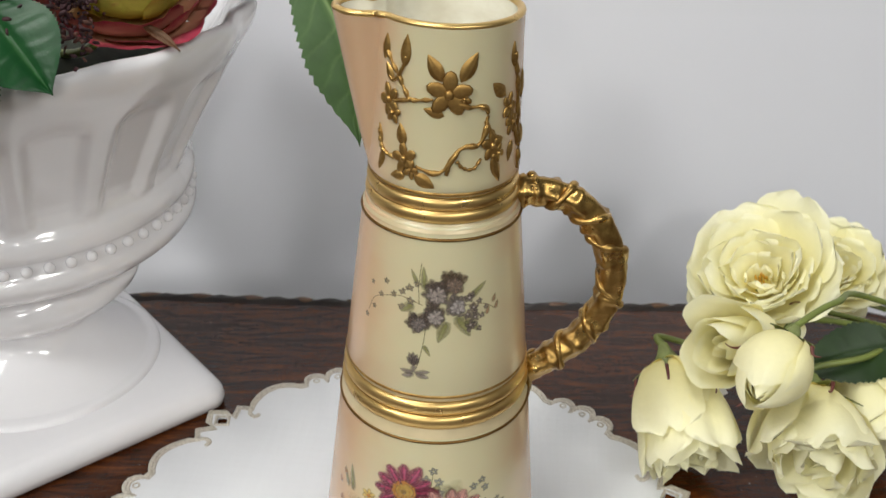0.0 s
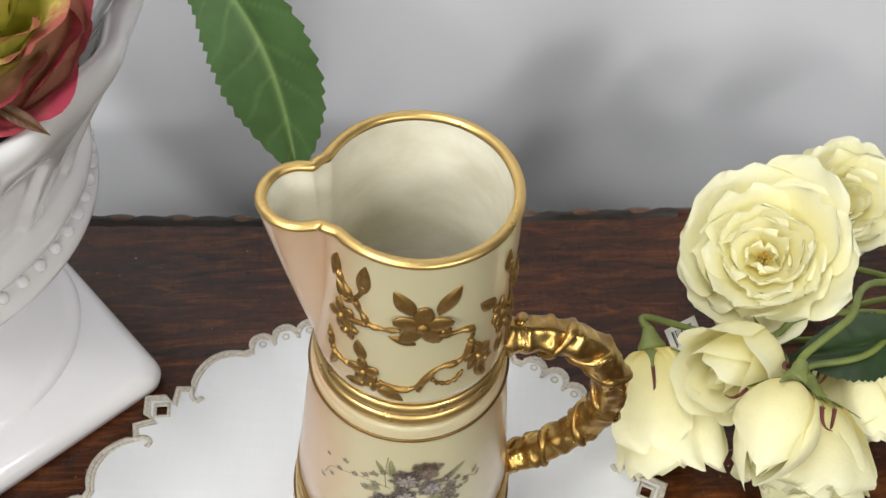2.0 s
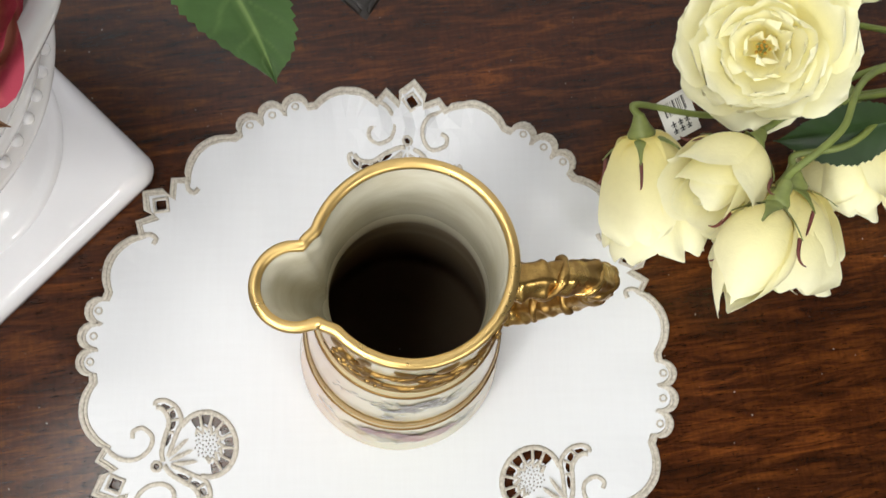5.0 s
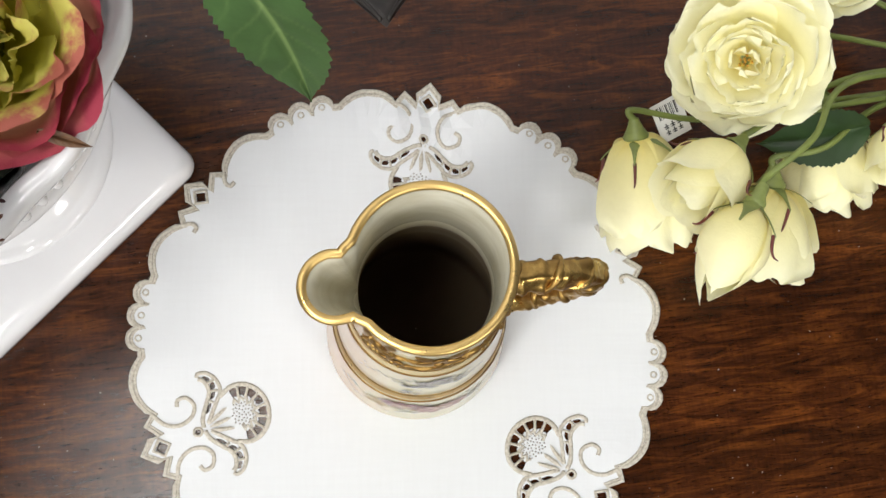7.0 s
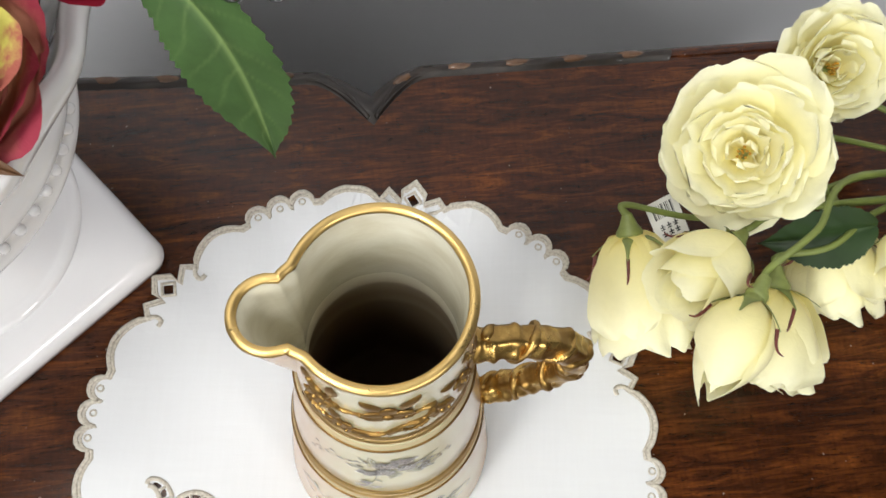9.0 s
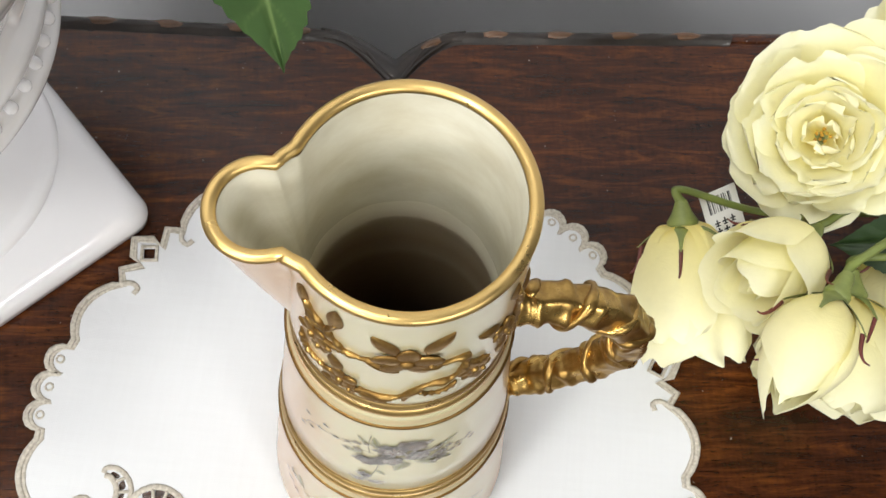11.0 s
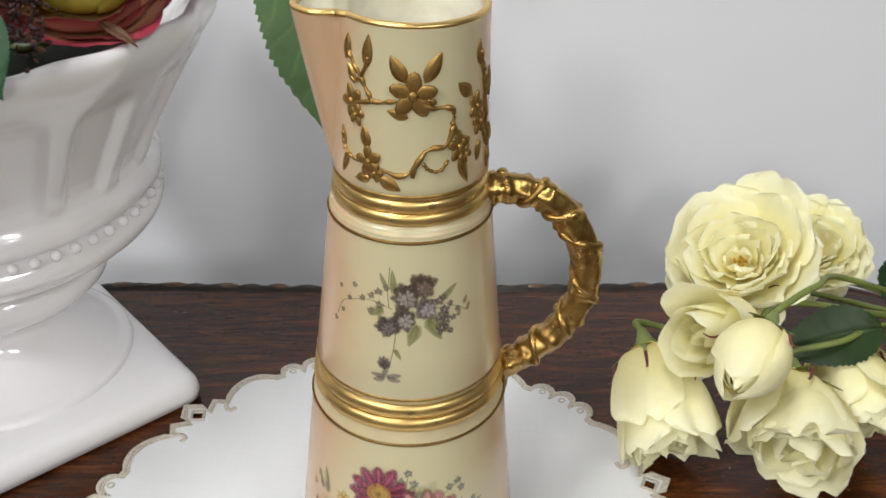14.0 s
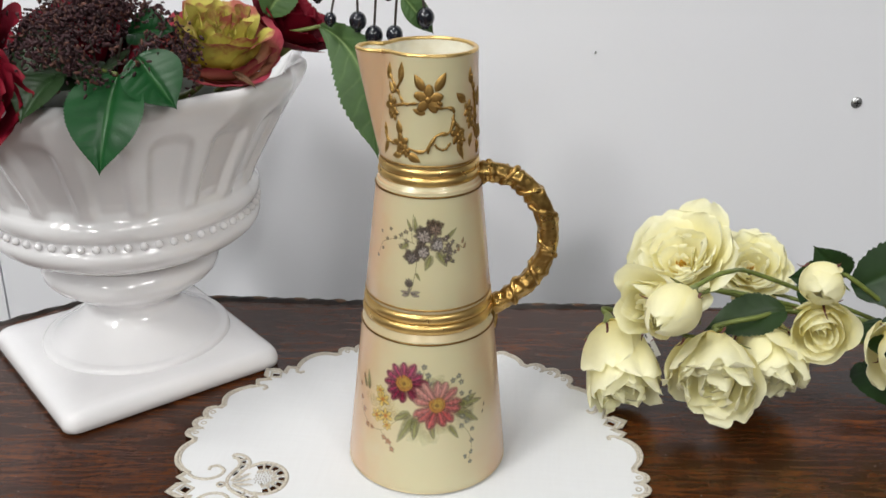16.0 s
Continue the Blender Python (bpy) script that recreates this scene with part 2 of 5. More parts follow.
LEAF = make_leaf("green_cloth_leaf", (0.006, 0.048, 0.012), (0.030, 0.115, 0.028), 0.34)
LEAF_LONG = make_leaf("mid_green_cloth_leaf", (0.046, 0.092, 0.028), (0.25, 0.36, 0.13), 0.5)
LEAF_DARK = make_leaf("dark_green_leaf", (0.014, 0.034, 0.010), (0.03, 0.07, 0.022))
LEAF_OLIVE = make_leaf("olive_green_leaf", (0.018, 0.038, 0.011), (0.04, 0.075, 0.024))
STEM = plain("green_stem", (0.15, 0.185, 0.042), 0.5, 0, 0.2, 90, 0.1)
STEM_DARK = plain("dark_stem", (0.030, 0.020, 0.014), 0.5, 0, 0.3, 120, 0.1)
SEPAL = plain("green_sepal", (0.20, 0.235, 0.065), 0.5, 0, 0.25, 120, 0.1)
SEPAL_DRY = plain("dry_brown_sepal", (0.12, 0.055, 0.022), 0.55, 0, 0.3, 120, 0.1)
SEPAL_TIP = plain("red_brown_sepal_tip", (0.13, 0.028, 0.022), 0.5, 0, 0.3, 120, 0.1)
BERRY = plain("black_berry", (0.010, 0.011, 0.017), 0.18, 0, 0.4, 60, 0.05, 0.4)
SEDUM = plain("dark_maroon_florets", (0.034, 0.009, 0.012), 0.75, 0, 0.6, 160, 0.2)
SEDUM_LIGHT = plain("rusty_florets", (0.085, 0.030, 0.020), 0.75, 0, 0.5, 160, 0.2)
FOAM = plain("dark_moss_filling", (0.018, 0.022, 0.012), 0.9, 0, 0.5, 60, 0.4)
STAMEN = plain("ochre_stamen", (0.55, 0.30, 0.03), 0.6, 0, 0.3, 200, 0.2)
PAPER = plain("white_paper_tag", (0.76, 0.75, 0.72), 0.6, 0, 0.03, 50, 0.03)
INK = plain("black_ink", (0.012, 0.012, 0.014), 0.5, 0, 0.1, 50, 0)


def make_enamel(name):
    """Hand-painted enamel, coloured point by point by the brush strokes."""
    n = Nodes(name)
    at = n.node("ShaderNodeAttribute")
    at.attribute_name = "paint"
    n.set(Base_Color=n.mix(0.35, at.outputs["Color"], n.ramp(n.noise(500.0, 4), (0.3, (0.6, 0.58, 0.55)), (0.65, (1, 1, 1))), "MULTIPLY"),
          Roughness=0.26)
    n.put(n.bsdf, "Alpha", n.math("MULTIPLY", at.outputs["Alpha"], n.ramp(n.noise(900.0, 3), (0.25, (0.65, 0.65, 0.65)), (0.6, (1, 1, 1)))))
    n.put(n.bsdf, "Coat Weight", 0.2)
    return n.mat


ENAMEL = make_enamel("painted_enamel")


# ---- building helpers ----
def thing(name, label, category, m=None, group="", kind=""):
    """An Empty at the thing's base; its parts hang under it."""
    ob = new(name)
    ob.empty_display_size = 0.02
    if m is not None:
        ob.matrix_world = m
    return tagged(ob, label, category, group, kind)


def mesh_of(name, bm, material, smooth=True):
    me = bpy.data.meshes.new(name)
    bm.to_mesh(me)
    bm.free()
    for p in me.polygons:
        p.use_smooth = smooth
    if material:
        me.materials.append(material)
    return me


def part(name, bm, material, parent=None, label="", smooth=True):
    ob = new(name, mesh_of(name, bm, material, smooth))
    ob.parent = parent
    return tagged(ob, label)


def again(ob, m, parent=None):
    """One more piece on the same mesh."""
    o = bpy.data.objects.new(ob.name.split(".")[0], ob.data)
    scene.collection.objects.link(o)
    o.parent = parent or ob.parent
    o.matrix_basis = m
    if ob.get("label"):
        o["label"] = ob["label"]
    return o


def blank():
    return bmesh.new()


def quads(bm, rows, closed_u=False, closed_v=False, shades=None):
    """Joins rows of points into a net of faces."""
    layer = None
    if shades is not None:
        layer = bm.verts.layers.float.get("shade") or bm.verts.layers.float.new("shade")
    net = []
    for j, row in enumerate(rows):
        line = []
        for i, p in enumerate(row):
            v = bm.verts.new(p)
            if layer is not None:
                v[layer] = shades[j][i] if hasattr(shades[j], "__len__") else shades[j]
            line.append(v)
        net.append(line)
    for j in range(len(net) - (0 if closed_v else 1)):
        a, b = net[j], net[(j + 1) % len(net)]
        for i in range(len(a) - (0 if closed_u else 1)):
            k = (i + 1) % len(a)
            bm.faces.new((a[i], a[k], b[k], b[i]))
    return net


def spline(points, steps):
    """A smooth line through the points (Catmull-Rom)."""
    pts = [Vector(p) for p in points]
    pts = [2 * pts[0] - pts[1]] + pts + [2 * pts[-1] - pts[-2]]
    out = []
    for k in range(1, len(pts) - 2):
        p0, p1, p2, p3 = pts[k - 1:k + 3]
        for s in range(steps):
            t = s / steps
            out.append(0.5 * ((2 * p1) + (p2 - p0) * t + (2 * p0 - 5 * p1 + 4 * p2 - p3) * t * t + (3 * p1 - p0 - 3 * p2 + p3) * t ** 3))
    return out + [pts[-2]]


def tube(bm, line, radius, sides=8, flat=1.0, up=(0, 0, 1), closed=False, cap=True):
    """A tube along the line. radius: a number or a function of 0..1 (and the angle)."""
    n = len(line)
    rows = []
    for k, p in enumerate(line):
        a = line[(k - 1) % n] if closed or k else line[0]
        b = line[(k + 1) % n] if closed or k < n - 1 else line[-1]
        d = (Vector(b) - Vector(a)).normalized()
        side = d.cross(Vector(up))
        if side.length < 1e-4:
            side = d.cross(Vector((1, 0, 0)))
        side.normalize()
        top = side.cross(d)
        row = []
        for s in range(sides):
            w = 2 * math.pi * s / sides
            r = radius(k / max(1, n - 1), w) if callable(radius) else radius
            row.append(Vector(p) + side * (r * math.cos(w)) + top * (r * flat * math.sin(w)))
        rows.append(row)
    net = quads(bm, rows, closed_u=True, closed_v=closed)
    if cap and not closed:
        bm.faces.new(net[0][::-1])
        bm.faces.new(net[-1])
    return bm


def lathe(bm, profile, steps=96, shape=None):
    """Turns (r, z) pairs round the z axis; shape(angle, r, z) may reshape the radius."""
    rows = []
    for r, z in profile:
        row = []
        for s in range(steps):
            w = 2 * math.pi * s / steps
            q = shape(w, r, z) if shape else r
            row.append((q * math.cos(w), q * math.sin(w), z))
        rows.append(row)
    quads(bm, rows, closed_u=True)
    return bm


def ring(bm, major, minor, z, steps=96, sides=10, tall=1.0):
    line = [(major * math.cos(2 * math.pi * s / steps), major * math.sin(2 * math.pi * s / steps), z) for s in range(steps)]
    return tube(bm, [Vector(p) for p in line], minor, sides, tall, closed=True)


def lump(bm, m, rings=5, sides=8, bend=None):
    """A rounded pebble of radius 1 under the matrix m."""
    rows = []
    for j in range(1, rings):
        a = math.pi * j / rings
        rows.append([m @ Vector((math.sin(a) * math.cos(2 * math.pi * s / sides), -math.sin(a) * math.sin(2 * math.pi * s / sides), math.cos(a))) for s in range(sides)])
    net = quads(bm, rows, closed_u=True)
    for end, row in ((m @ Vector((0, 0, 1)), net[0]), (m @ Vector((0, 0, -1)), net[-1])):
        v = bm.verts.new(end)
        for s in range(sides):
            bm.faces.new((v, row[(s + 1) % sides], row[s]) if row is net[0] else (v, row[s], row[(s + 1) % sides]))
    return bm


def box(bm, x0, y0, z0, x1, y1, z1, bevel=0.0):
    made = bmesh.ops.create_cube(bm, size=1, matrix=Matrix.Translation(((x0 + x1) / 2, (y0 + y1) / 2, (z0 + z1) / 2)) @ Matrix.Diagonal((x1 - x0, y1 - y0, z1 - z0, 1)))
    if bevel:
        bmesh.ops.bevel(bm, geom=list({e for v in made["verts"] for e in v.link_edges}), offset=bevel, segments=2, affect="EDGES")
    return bm


def prism(bm, outline, z0, z1):
    """An upright block over a closed outline of (x, y)."""
    low = [bm.verts.new((x, y, z0)) for x, y in outline]
    high = [bm.verts.new((x, y, z1)) for x, y in outline]
    n = len(low)
    bm.faces.new(high)
    bm.faces.new(low[::-1])
    for i in range(n):
        bm.faces.new((low[i], low[(i + 1) % n], high[(i + 1) % n], high[i]))
    return bm


def frame_on(axis, twist=0.0):
    """A turn that lays z along the axis."""
    return Vector(axis).normalized().to_track_quat("Z", "Y").to_matrix().to_4x4() @ pose(0, 0, 0, 0, 0, twist)


# ---- the room ----
def wall_block(name, u0, v0, u1, v1, z0, z1, material, label, category="wall"):
    ob = part(name, box(blank(), u0, v0, z0, u1, v1, z1), material, None, "", False)
    ob.matrix_world = ROOM
    return tagged(ob, label, category, kind="structure")


GAP = 0.165          # from the table's back edge to the wall
SEAM = -0.449        # where two wall boards meet
TOP, LOW = 1.9, -0.76
wall_block("wall_north_1", SEAM + 0.001, GAP, 2.6, GAP + 0.1, LOW, TOP, WALL, "white painted wall board behind the table")
wall_block("wall_north_2", -2.6, GAP, SEAM - 0.001, GAP + 0.1, LOW, TOP, WALL, "white painted wall board beyond the seam")
wall_block("wall_north_3", -2.6, GAP + 0.1, 2.6, GAP + 0.14, LOW, TOP, WOOD_EDGE, "dark backing behind the wall boards")
wall_block("wall_east", 2.6, -4.4, 2.7, GAP + 0.14, LOW, TOP, ROOM_WALL, "plain painted side wall")
wall_block("wall_west", -2.7, -4.4, -2.6, GAP + 0.14, LOW, TOP, ROOM_WALL, "plain painted side wall")
wall_block("wall_south", -2.7, -4.5, 2.7, -4.4, LOW, TOP, ROOM_WALL, "plain painted wall behind the viewer")
wall_block("floor", -2.7, -4.5, 2.7, GAP + 0.14, LOW - 0.1, LOW, FLOOR, "plain grey shop floor", "floor")
wall_block("ceiling", -2.7, -4.5, 2.7, GAP + 0.14, TOP, TOP + 0.1, CEILING, "white painted ceiling", "ceiling")


def cross_screw(x, y, z):
    base = thing("wall_screw", "steel cross-head screw driven into the white wall", "screw", pose(x, y, z, 90, 0, 7))
    bm = blank()
    lathe(bm, [(0.0001, 0.0016), (0.0030, 0.0014), (0.0048, 0.0006), (0.0052, -0.0004)], 24)
    part("screw_head", bm, STEEL, base)
    bm = blank()
    box(bm, -0.0030, -0.0005, 0.0010, 0.0030, 0.0005, 0.0018)
    box(bm, -0.0005, -0.0030, 0.0010, 0.0005, 0.0030, 0.00185)
    part("cross_slot", bm, INK, base, "dark cross slot", False)


cross_screw(0.3411, 0.4155, 0.128)
nail = part("wall_nail", lathe(blank(), [(0.0001, 0.004), (0.0011, 0.0036), (0.0013, 0.0026), (0.0006, 0.0022), (0.0006, -0.001)], 10), STEEL)
nail.matrix_world = pose(0.0989, 0.3860, 0.1717, 90, 0, 7)
tagged(nail, "small bent steel nail stuck in the wall", "nail")

# ---- the table ----
MID = -0.0206        # where the carved cusp sits, along the back edge


def cusp(u, depth, half):
    k = 1 - abs(u - MID) / half
    return depth * k ** 1.55 if k > 0 else 0.0


def bend(u):
    over = abs(u - MID) - 0.262
    return 0.0 if over < 0 else min(0.70 * over, 8.0 * over * over + 0.0)if over < 0.05 else 0.70 * over - 0.012


def lobe(u):
    """The left lobe of the back edge swells a little beyond the right one."""
    return float(np.interp(-u, (0.03, 0.19, 0.32), (0.0005, 0.0085, 0.0)))


def back_out(u):
    return lobe(u) - cusp(u, 0.017, 0.030) - bend(u)


def back_in(u):
    return back_out(u) - 0.0095 - cusp(u, 0.0105, 0.036)


def table_outline(back, inset):
    pts = []
    n = 150
    for i in range(n + 1):
        u = -0.47 + inset + (0.90 - 2 * inset) * i / n
        pts.append((u, back(u)))
    right, left, front = 0.43 - inset, -0.47 + inset, -0.56 + inset
    r = 0.06
    for cx, cy, a0 in ((right - r, front + r, 0), (left + r, front + r, -90)):
        for k in range(9):
            a = radians(a0 - 90 * k / 8)
            pts.append((cx + r * math.cos(a), cy + r * math.sin(a)))
    return pts


table = thing("table", "dark polished mahogany table with a carved back edge", "table", ROOM)
part("tabletop", prism(blank(), table_outline(back_in, 0.0085)[::-1], -0.014, 0.0), WOOD, table, "dark reddish-brown polished wood top", False)
bm = blank()
outer, inner = table_outline(back_out, 0.0), table_outline(back_in, 0.0085)


def edge_rows(i0, i1, step=1, carved=True):
    """The moulding between the flat field and the outer edge."""
    rows = []
    total = len(outer)
    for i in range(i0, i1 + 1, step):
        a, b = Vector((*inner[i % total], 0)), Vector((*outer[i % total], 0))
        row = []
        s = inner[i % total][0]
        for j in range(9):
            k = j / 8
            p = a.lerp(b, k)
            if carved:
                leaf = abs(math.sin(s * 98.0)) ** 0.7
                z = -0.0016 * math.exp(-((k - 0.08) / 0.07) ** 2) + (0.0008 + 0.0016 * leaf) * math.sin(math.pi * min(1, k * 1.15)) - 0.006 * max(0, k - 0.62) ** 1.5 * 2
                z += 0.0007 * math.sin(s * 700 + k * 9) * math.sin(math.pi * k)
            else:
                z = -0.0012 * math.exp(-((k - 0.10) / 0.06) ** 2) - 0.010 * max(0, k - 0.5) ** 2
            row.append((p.x, p.y, z))
        row.append((b.x, b.y, -0.010))
        row.append((b.x * 0.996, b.y - 0.003, -0.022))
        rows.append(row)
    return rows


CUT = 104            # where the carving ends and the plain moulding begins
part("carved_edge", (quads(bm, edge_rows(0, CUT)), bm)[1], WOOD_EDGE, table, "dark carved leaf border along the back edge")
bm = blank()
quads(bm, edge_rows(CUT, len(outer), 1, False))
part("plain_edge", bm, WOOD, table, "plain moulded wooden edge")
part("underside", prism(blank(), [(x * 0.985, y * 0.985 - 0.004) for x, y in inner][::-1], -0.026, -0.0145), WOOD, table, "", False)
# worn high spots of the carving
for k in range(13):
    u = -0.262 + 0.0325 * k
    if abs(u - MID) < 0.016 or u > 0.15:
        continue
    v = (back_out(u) + back_in(u)) / 2
    slope = math.degrees(math.atan2(back_out(u + 0.004) - back_out(u - 0.004), 0.008))
    m = pose(u, v + 0.0005, 0.0010, 0, 0, slope) @ Matrix.Diagonal((0.0075 + 0.002 * math.sin(k * 7), 0.0024, 0.0016, 1))
    part("carved_leaf", lump(blank(), m, 5, 10), WOOD_WORN, table, "worn brown leaf of the carving")
for side in (-1, 1):
    # the two curled leaves that meet at the cusp
    for lift in (0, 1):
        line = [Vector((MID + side * w, back_in(MID + side * w) + 0.0025 + 0.0045 * lift * min(1, w * 60), 0.0008)) for w in (0.002, 0.008, 0.016, 0.026, 0.036)]
        part("carved_vein", tube(blank(), spline(line, 4), lambda t, w: 0.0012 * (1 - 0.6 * t) + 0.0002, 6), WOOD_EDGE, table, "raised dark vein of the carving")
bm = blank()
box(bm, -0.40, -0.48, -0.11, 0.36, -0.14, -0.026, 0.003)
part("apron", bm, WOOD, table, "", False)
# Unseen panel added to stop light passing under the table onto the wall.
part("light_block_panel", box(blank(), -0.40, -0.135, LOW + 0.04, 0.36, -0.120, -0.026, 0.002), WOOD_EDGE, table, "added unseen panel keeping light off the wall below", False)
for u in (-0.38, 0.34):
    for v in (-0.46, -0.16):
        bm = blank()
        lathe(bm, [(0.001, LOW), (0.014, LOW), (0.016, LOW + 0.02), (0.013, LOW + 0.05), (0.020, -0.30), (0.026, -0.16), (0.022, -0.13), (0.028, -0.11)], 20)
        bmesh.ops.translate(bm, verts=bm.verts, vec=(u, v, 0))
        part("leg", bm, WOOD, table)


# ---- the jug ----
SPOUT = radians(191.5)
HIGH = 0.25
OUTER = [(0.0440, 0.0017), (0.0462, 0.0018), (0.0472, 0.0034), (0.0473, 0.0070), (0.0383, 0.0935), (0.0381, 0.0950), (0.0374, 0.0965), (0.0366, 0.0985), (0.0358, 0.1000), (0.0344, 0.1010), (0.0342, 0.1112),
         (0.0349, 0.1120), (0.0353, 0.1135), (0.0357, 0.1150), (0.0325, 0.1460), (0.0294, 0.1755), (0.0291, 0.1778), (0.0286, 0.1795), (0.0280, 0.1812), (0.0268, 0.1822), (0.0256, 0.1830), (0.0255, 0.1915), (0.0264, 0.1928), (0.0273, 0.1950), (0.0268, 0.2040),
         (0.0264, 0.2150), (0.0261, 0.2250), (0.0258, 0.2350), (0.0255, 0.2430), (0.0254, 0.2500)]


def jug_radius(z):
    for (r0, z0), (r1, z1) in zip(OUTER[2:], OUTER[3:]):
        if z0 <= z <= z1:
            return r0 + (r1 - r0) * (z - z0) / (z1 - z0)
    return OUTER[-1][0]


def with_spout(thin):
    def shape(w, r, z):
        k = (z - 0.1955) / (HIGH - 0.1955)
        if k <= 0:
            return r
        k = min(k, 1.0)
        soft = 0.0008 + thin * 0.9
        reach = 0.0273 + (0.0389 - 0.0273) * k ** 0.9 - thin
        lobe = 0.0050 + (0.0107 - 0.0050) * k - thin * 0.8
        d = reach - lobe
        a = math.atan2(math.sin(w - SPOUT), math.cos(w - SPOUT))
        if abs(a) < 1.2 and abs(d * math.sin(a)) < lobe:
            q = d * math.cos(a) + math.sqrt(lobe ** 2 - (d * math.sin(a)) ** 2)
            h = max(0.0, 1 - abs(q - r) / soft)
            return max(r, q) + h * h * soft * 0.25
        past = (abs(a) - math.asin(lobe / d)) / 0.20
        if past < 1:
            q = d * math.cos(math.asin(lobe / d))
            return r + max(0.0, q - r) * (1 - past) ** 2 * (1 + 2 * past)
        return r
    return shape


jug = thing("claret_jug", "tall blush ivory porcelain jug with gilt bands and painted flowers", "jug")
fine = []
for (r0, z0), (r1, z1) in zip(OUTER, OUTER[1:]):
    n = 4 if z0 >= 0.195 else 2
    fine += [(r0 + (r1 - r0) * k / n, z0 + (z1 - z0) * k / n) for k in range(n)]
fine.append(OUTER[-1])
bm = lathe(blank(), [(0.0005, 0.004), (0.040, 0.004)] + fine, 288, with_spout(0))
body = part("body", bm, PORCELAIN, jug, "cream porcelain shaded to peach")
inside = [(0.0227, 0.2498), (0.0226, 0.245), (0.0228, 0.235), (0.0231, 0.222), (0.0233, 0.208), (0.0235, 0.198), (0.0235, 0.190), (0.0235, 0.1870)]
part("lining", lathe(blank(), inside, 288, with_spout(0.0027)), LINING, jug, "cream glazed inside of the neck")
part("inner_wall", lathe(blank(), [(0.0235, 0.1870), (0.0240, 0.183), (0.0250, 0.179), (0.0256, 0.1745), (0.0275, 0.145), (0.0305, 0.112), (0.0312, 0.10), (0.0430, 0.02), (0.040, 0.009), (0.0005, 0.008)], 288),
     LINING, jug, "inside of the belly, its shade painted brown")

lip = with_spout(0.0013)
line = []
for s in range(288):
    w = 2 * math.pi * s / 288
    r = lip(w, 0.0241, HIGH)
    line.append(Vector((r * math.cos(w), r * math.sin(w), HIGH + 0.0003)))
part("gilt_rim", tube(blank(), line, 0.00145, 12, 0.8, closed=True), GOLD, jug, "bright gold rim")
for z, r, minor in ((0.1026, 0.0354, 0.0021), (0.1086, 0.0347, 0.0021), (0.1846, 0.0264, 0.0017), (0.1893, 0.0259, 0.0017)):
    part("gilt_band", ring(blank(), r, minor, z, 128, 16, 1.48), GOLD, jug, "raised burnished gold band")
for z, r in ((0.1056, 0.0350), (0.1144, 0.0353), (0.1870, 0.0262), (0.1934, 0.0265)):
    part("gilt_line", ring(blank(), r, 0.0008, z, 128, 8), GOLD_OLD, jug, "dull brown gilt line")
for z, r in ((0.0948, 0.0381), (0.1772, 0.0292)):
    part("gilt_line", ring(blank(), r, 0.00062, z, 128, 8), GOLD_DULL, jug, "thin gold line")
for low, high in (((0.0357, 0.1001), (0.0376, 0.0962)), ((0.0348, 0.1119), (0.0355, 0.1141)), ((0.0270, 0.1821), (0.0287, 0.1793))):
    rows = [(low[0] + (high[0] - low[0]) * k / 4 + 0.00025, low[1] + (high[1] - low[1]) * k / 4) for k in range(5)]
    part("gilt_cove", lathe(blank(), rows, 128), GOLD_PALE, jug, "pale gold wash in the cove beside the bands")
part("foot_line", ring(blank(), 0.0471, 0.00045, 0.0030, 128, 8), GOLD_PALE, jug, "faint gold line round the foot")


def on(theta, z, lift=0.0):
    """A place on the jug's skin: theta in degrees from the front towards the handle, z in millimetres."""
    z = z / 1000
    r = jug_radius(z) + lift
    a = radians(theta)
    return Vector((r * math.sin(a), -r * math.cos(a), z))


def skin(theta, z):
    """The skin's frame there: x along the round, y up, z out."""
    p, q = on(theta, z - 1), on(theta, z + 1)
    up = (q - p).normalized()
    a = radians(theta)
    side = Vector((math.cos(a), math.sin(a), 0))
    out = side.cross(up)
    m = Matrix((side, up, out)).transposed().to_4x4()
    m.translation = on(theta, z)
    return m


# the raised gilt blossom branch round the neck
def gilt_leaf(t0, z0, t1, z1, width, fat=0.0009):
    a, b = on(t0, z0, 0.0006), on(t1, z1, 0.0009)
    d = b - a
    mid = skin((t0 + t1) / 2, (z0 + z1) / 2)
    out = mid.to_3x3() @ Vector((0, 0, 1))
    side = d.cross(out).normalized()
    rows = []
    for j in range(9):
        k = j / 8
        w = width * math.sin(math.pi * k ** 0.8) ** 0.9 + 0.0001
        c = on(t0 + (t1 - t0) * k, z0 + (z1 - z0) * k, 0.0001)
        rows.append([c + side * (w * s) + out * (fat * (1 - abs(s)) ** 0.6 * math.sin(math.pi * min(0.97, k * 0.9 + 0.1)) ** 0.5 - 0.0002 * (s == 0)) for s in (-1, -0.6, -0.15, 0, 0.15, 0.6, 1)])
    bm = blank()
    quads(bm, rows)
    part("gilt_leaf", bm, GOLD_OLD, jug, "raised antique gold leaf")


def gilt_branch(points, thick=0.00068):
    line = spline([on(t, z, 0.0004) for t, z in points], 6)
    line = [p + Vector(noise.noise_vector(p * 900)) * 0.00025 for p in line]
    part("gilt_branch", tube(blank(), line, lambda t, w: thick * (1 + 0.35 * math.sin(t * 37)), 8), GOLD_OLD, jug, "raised antique gold twig")


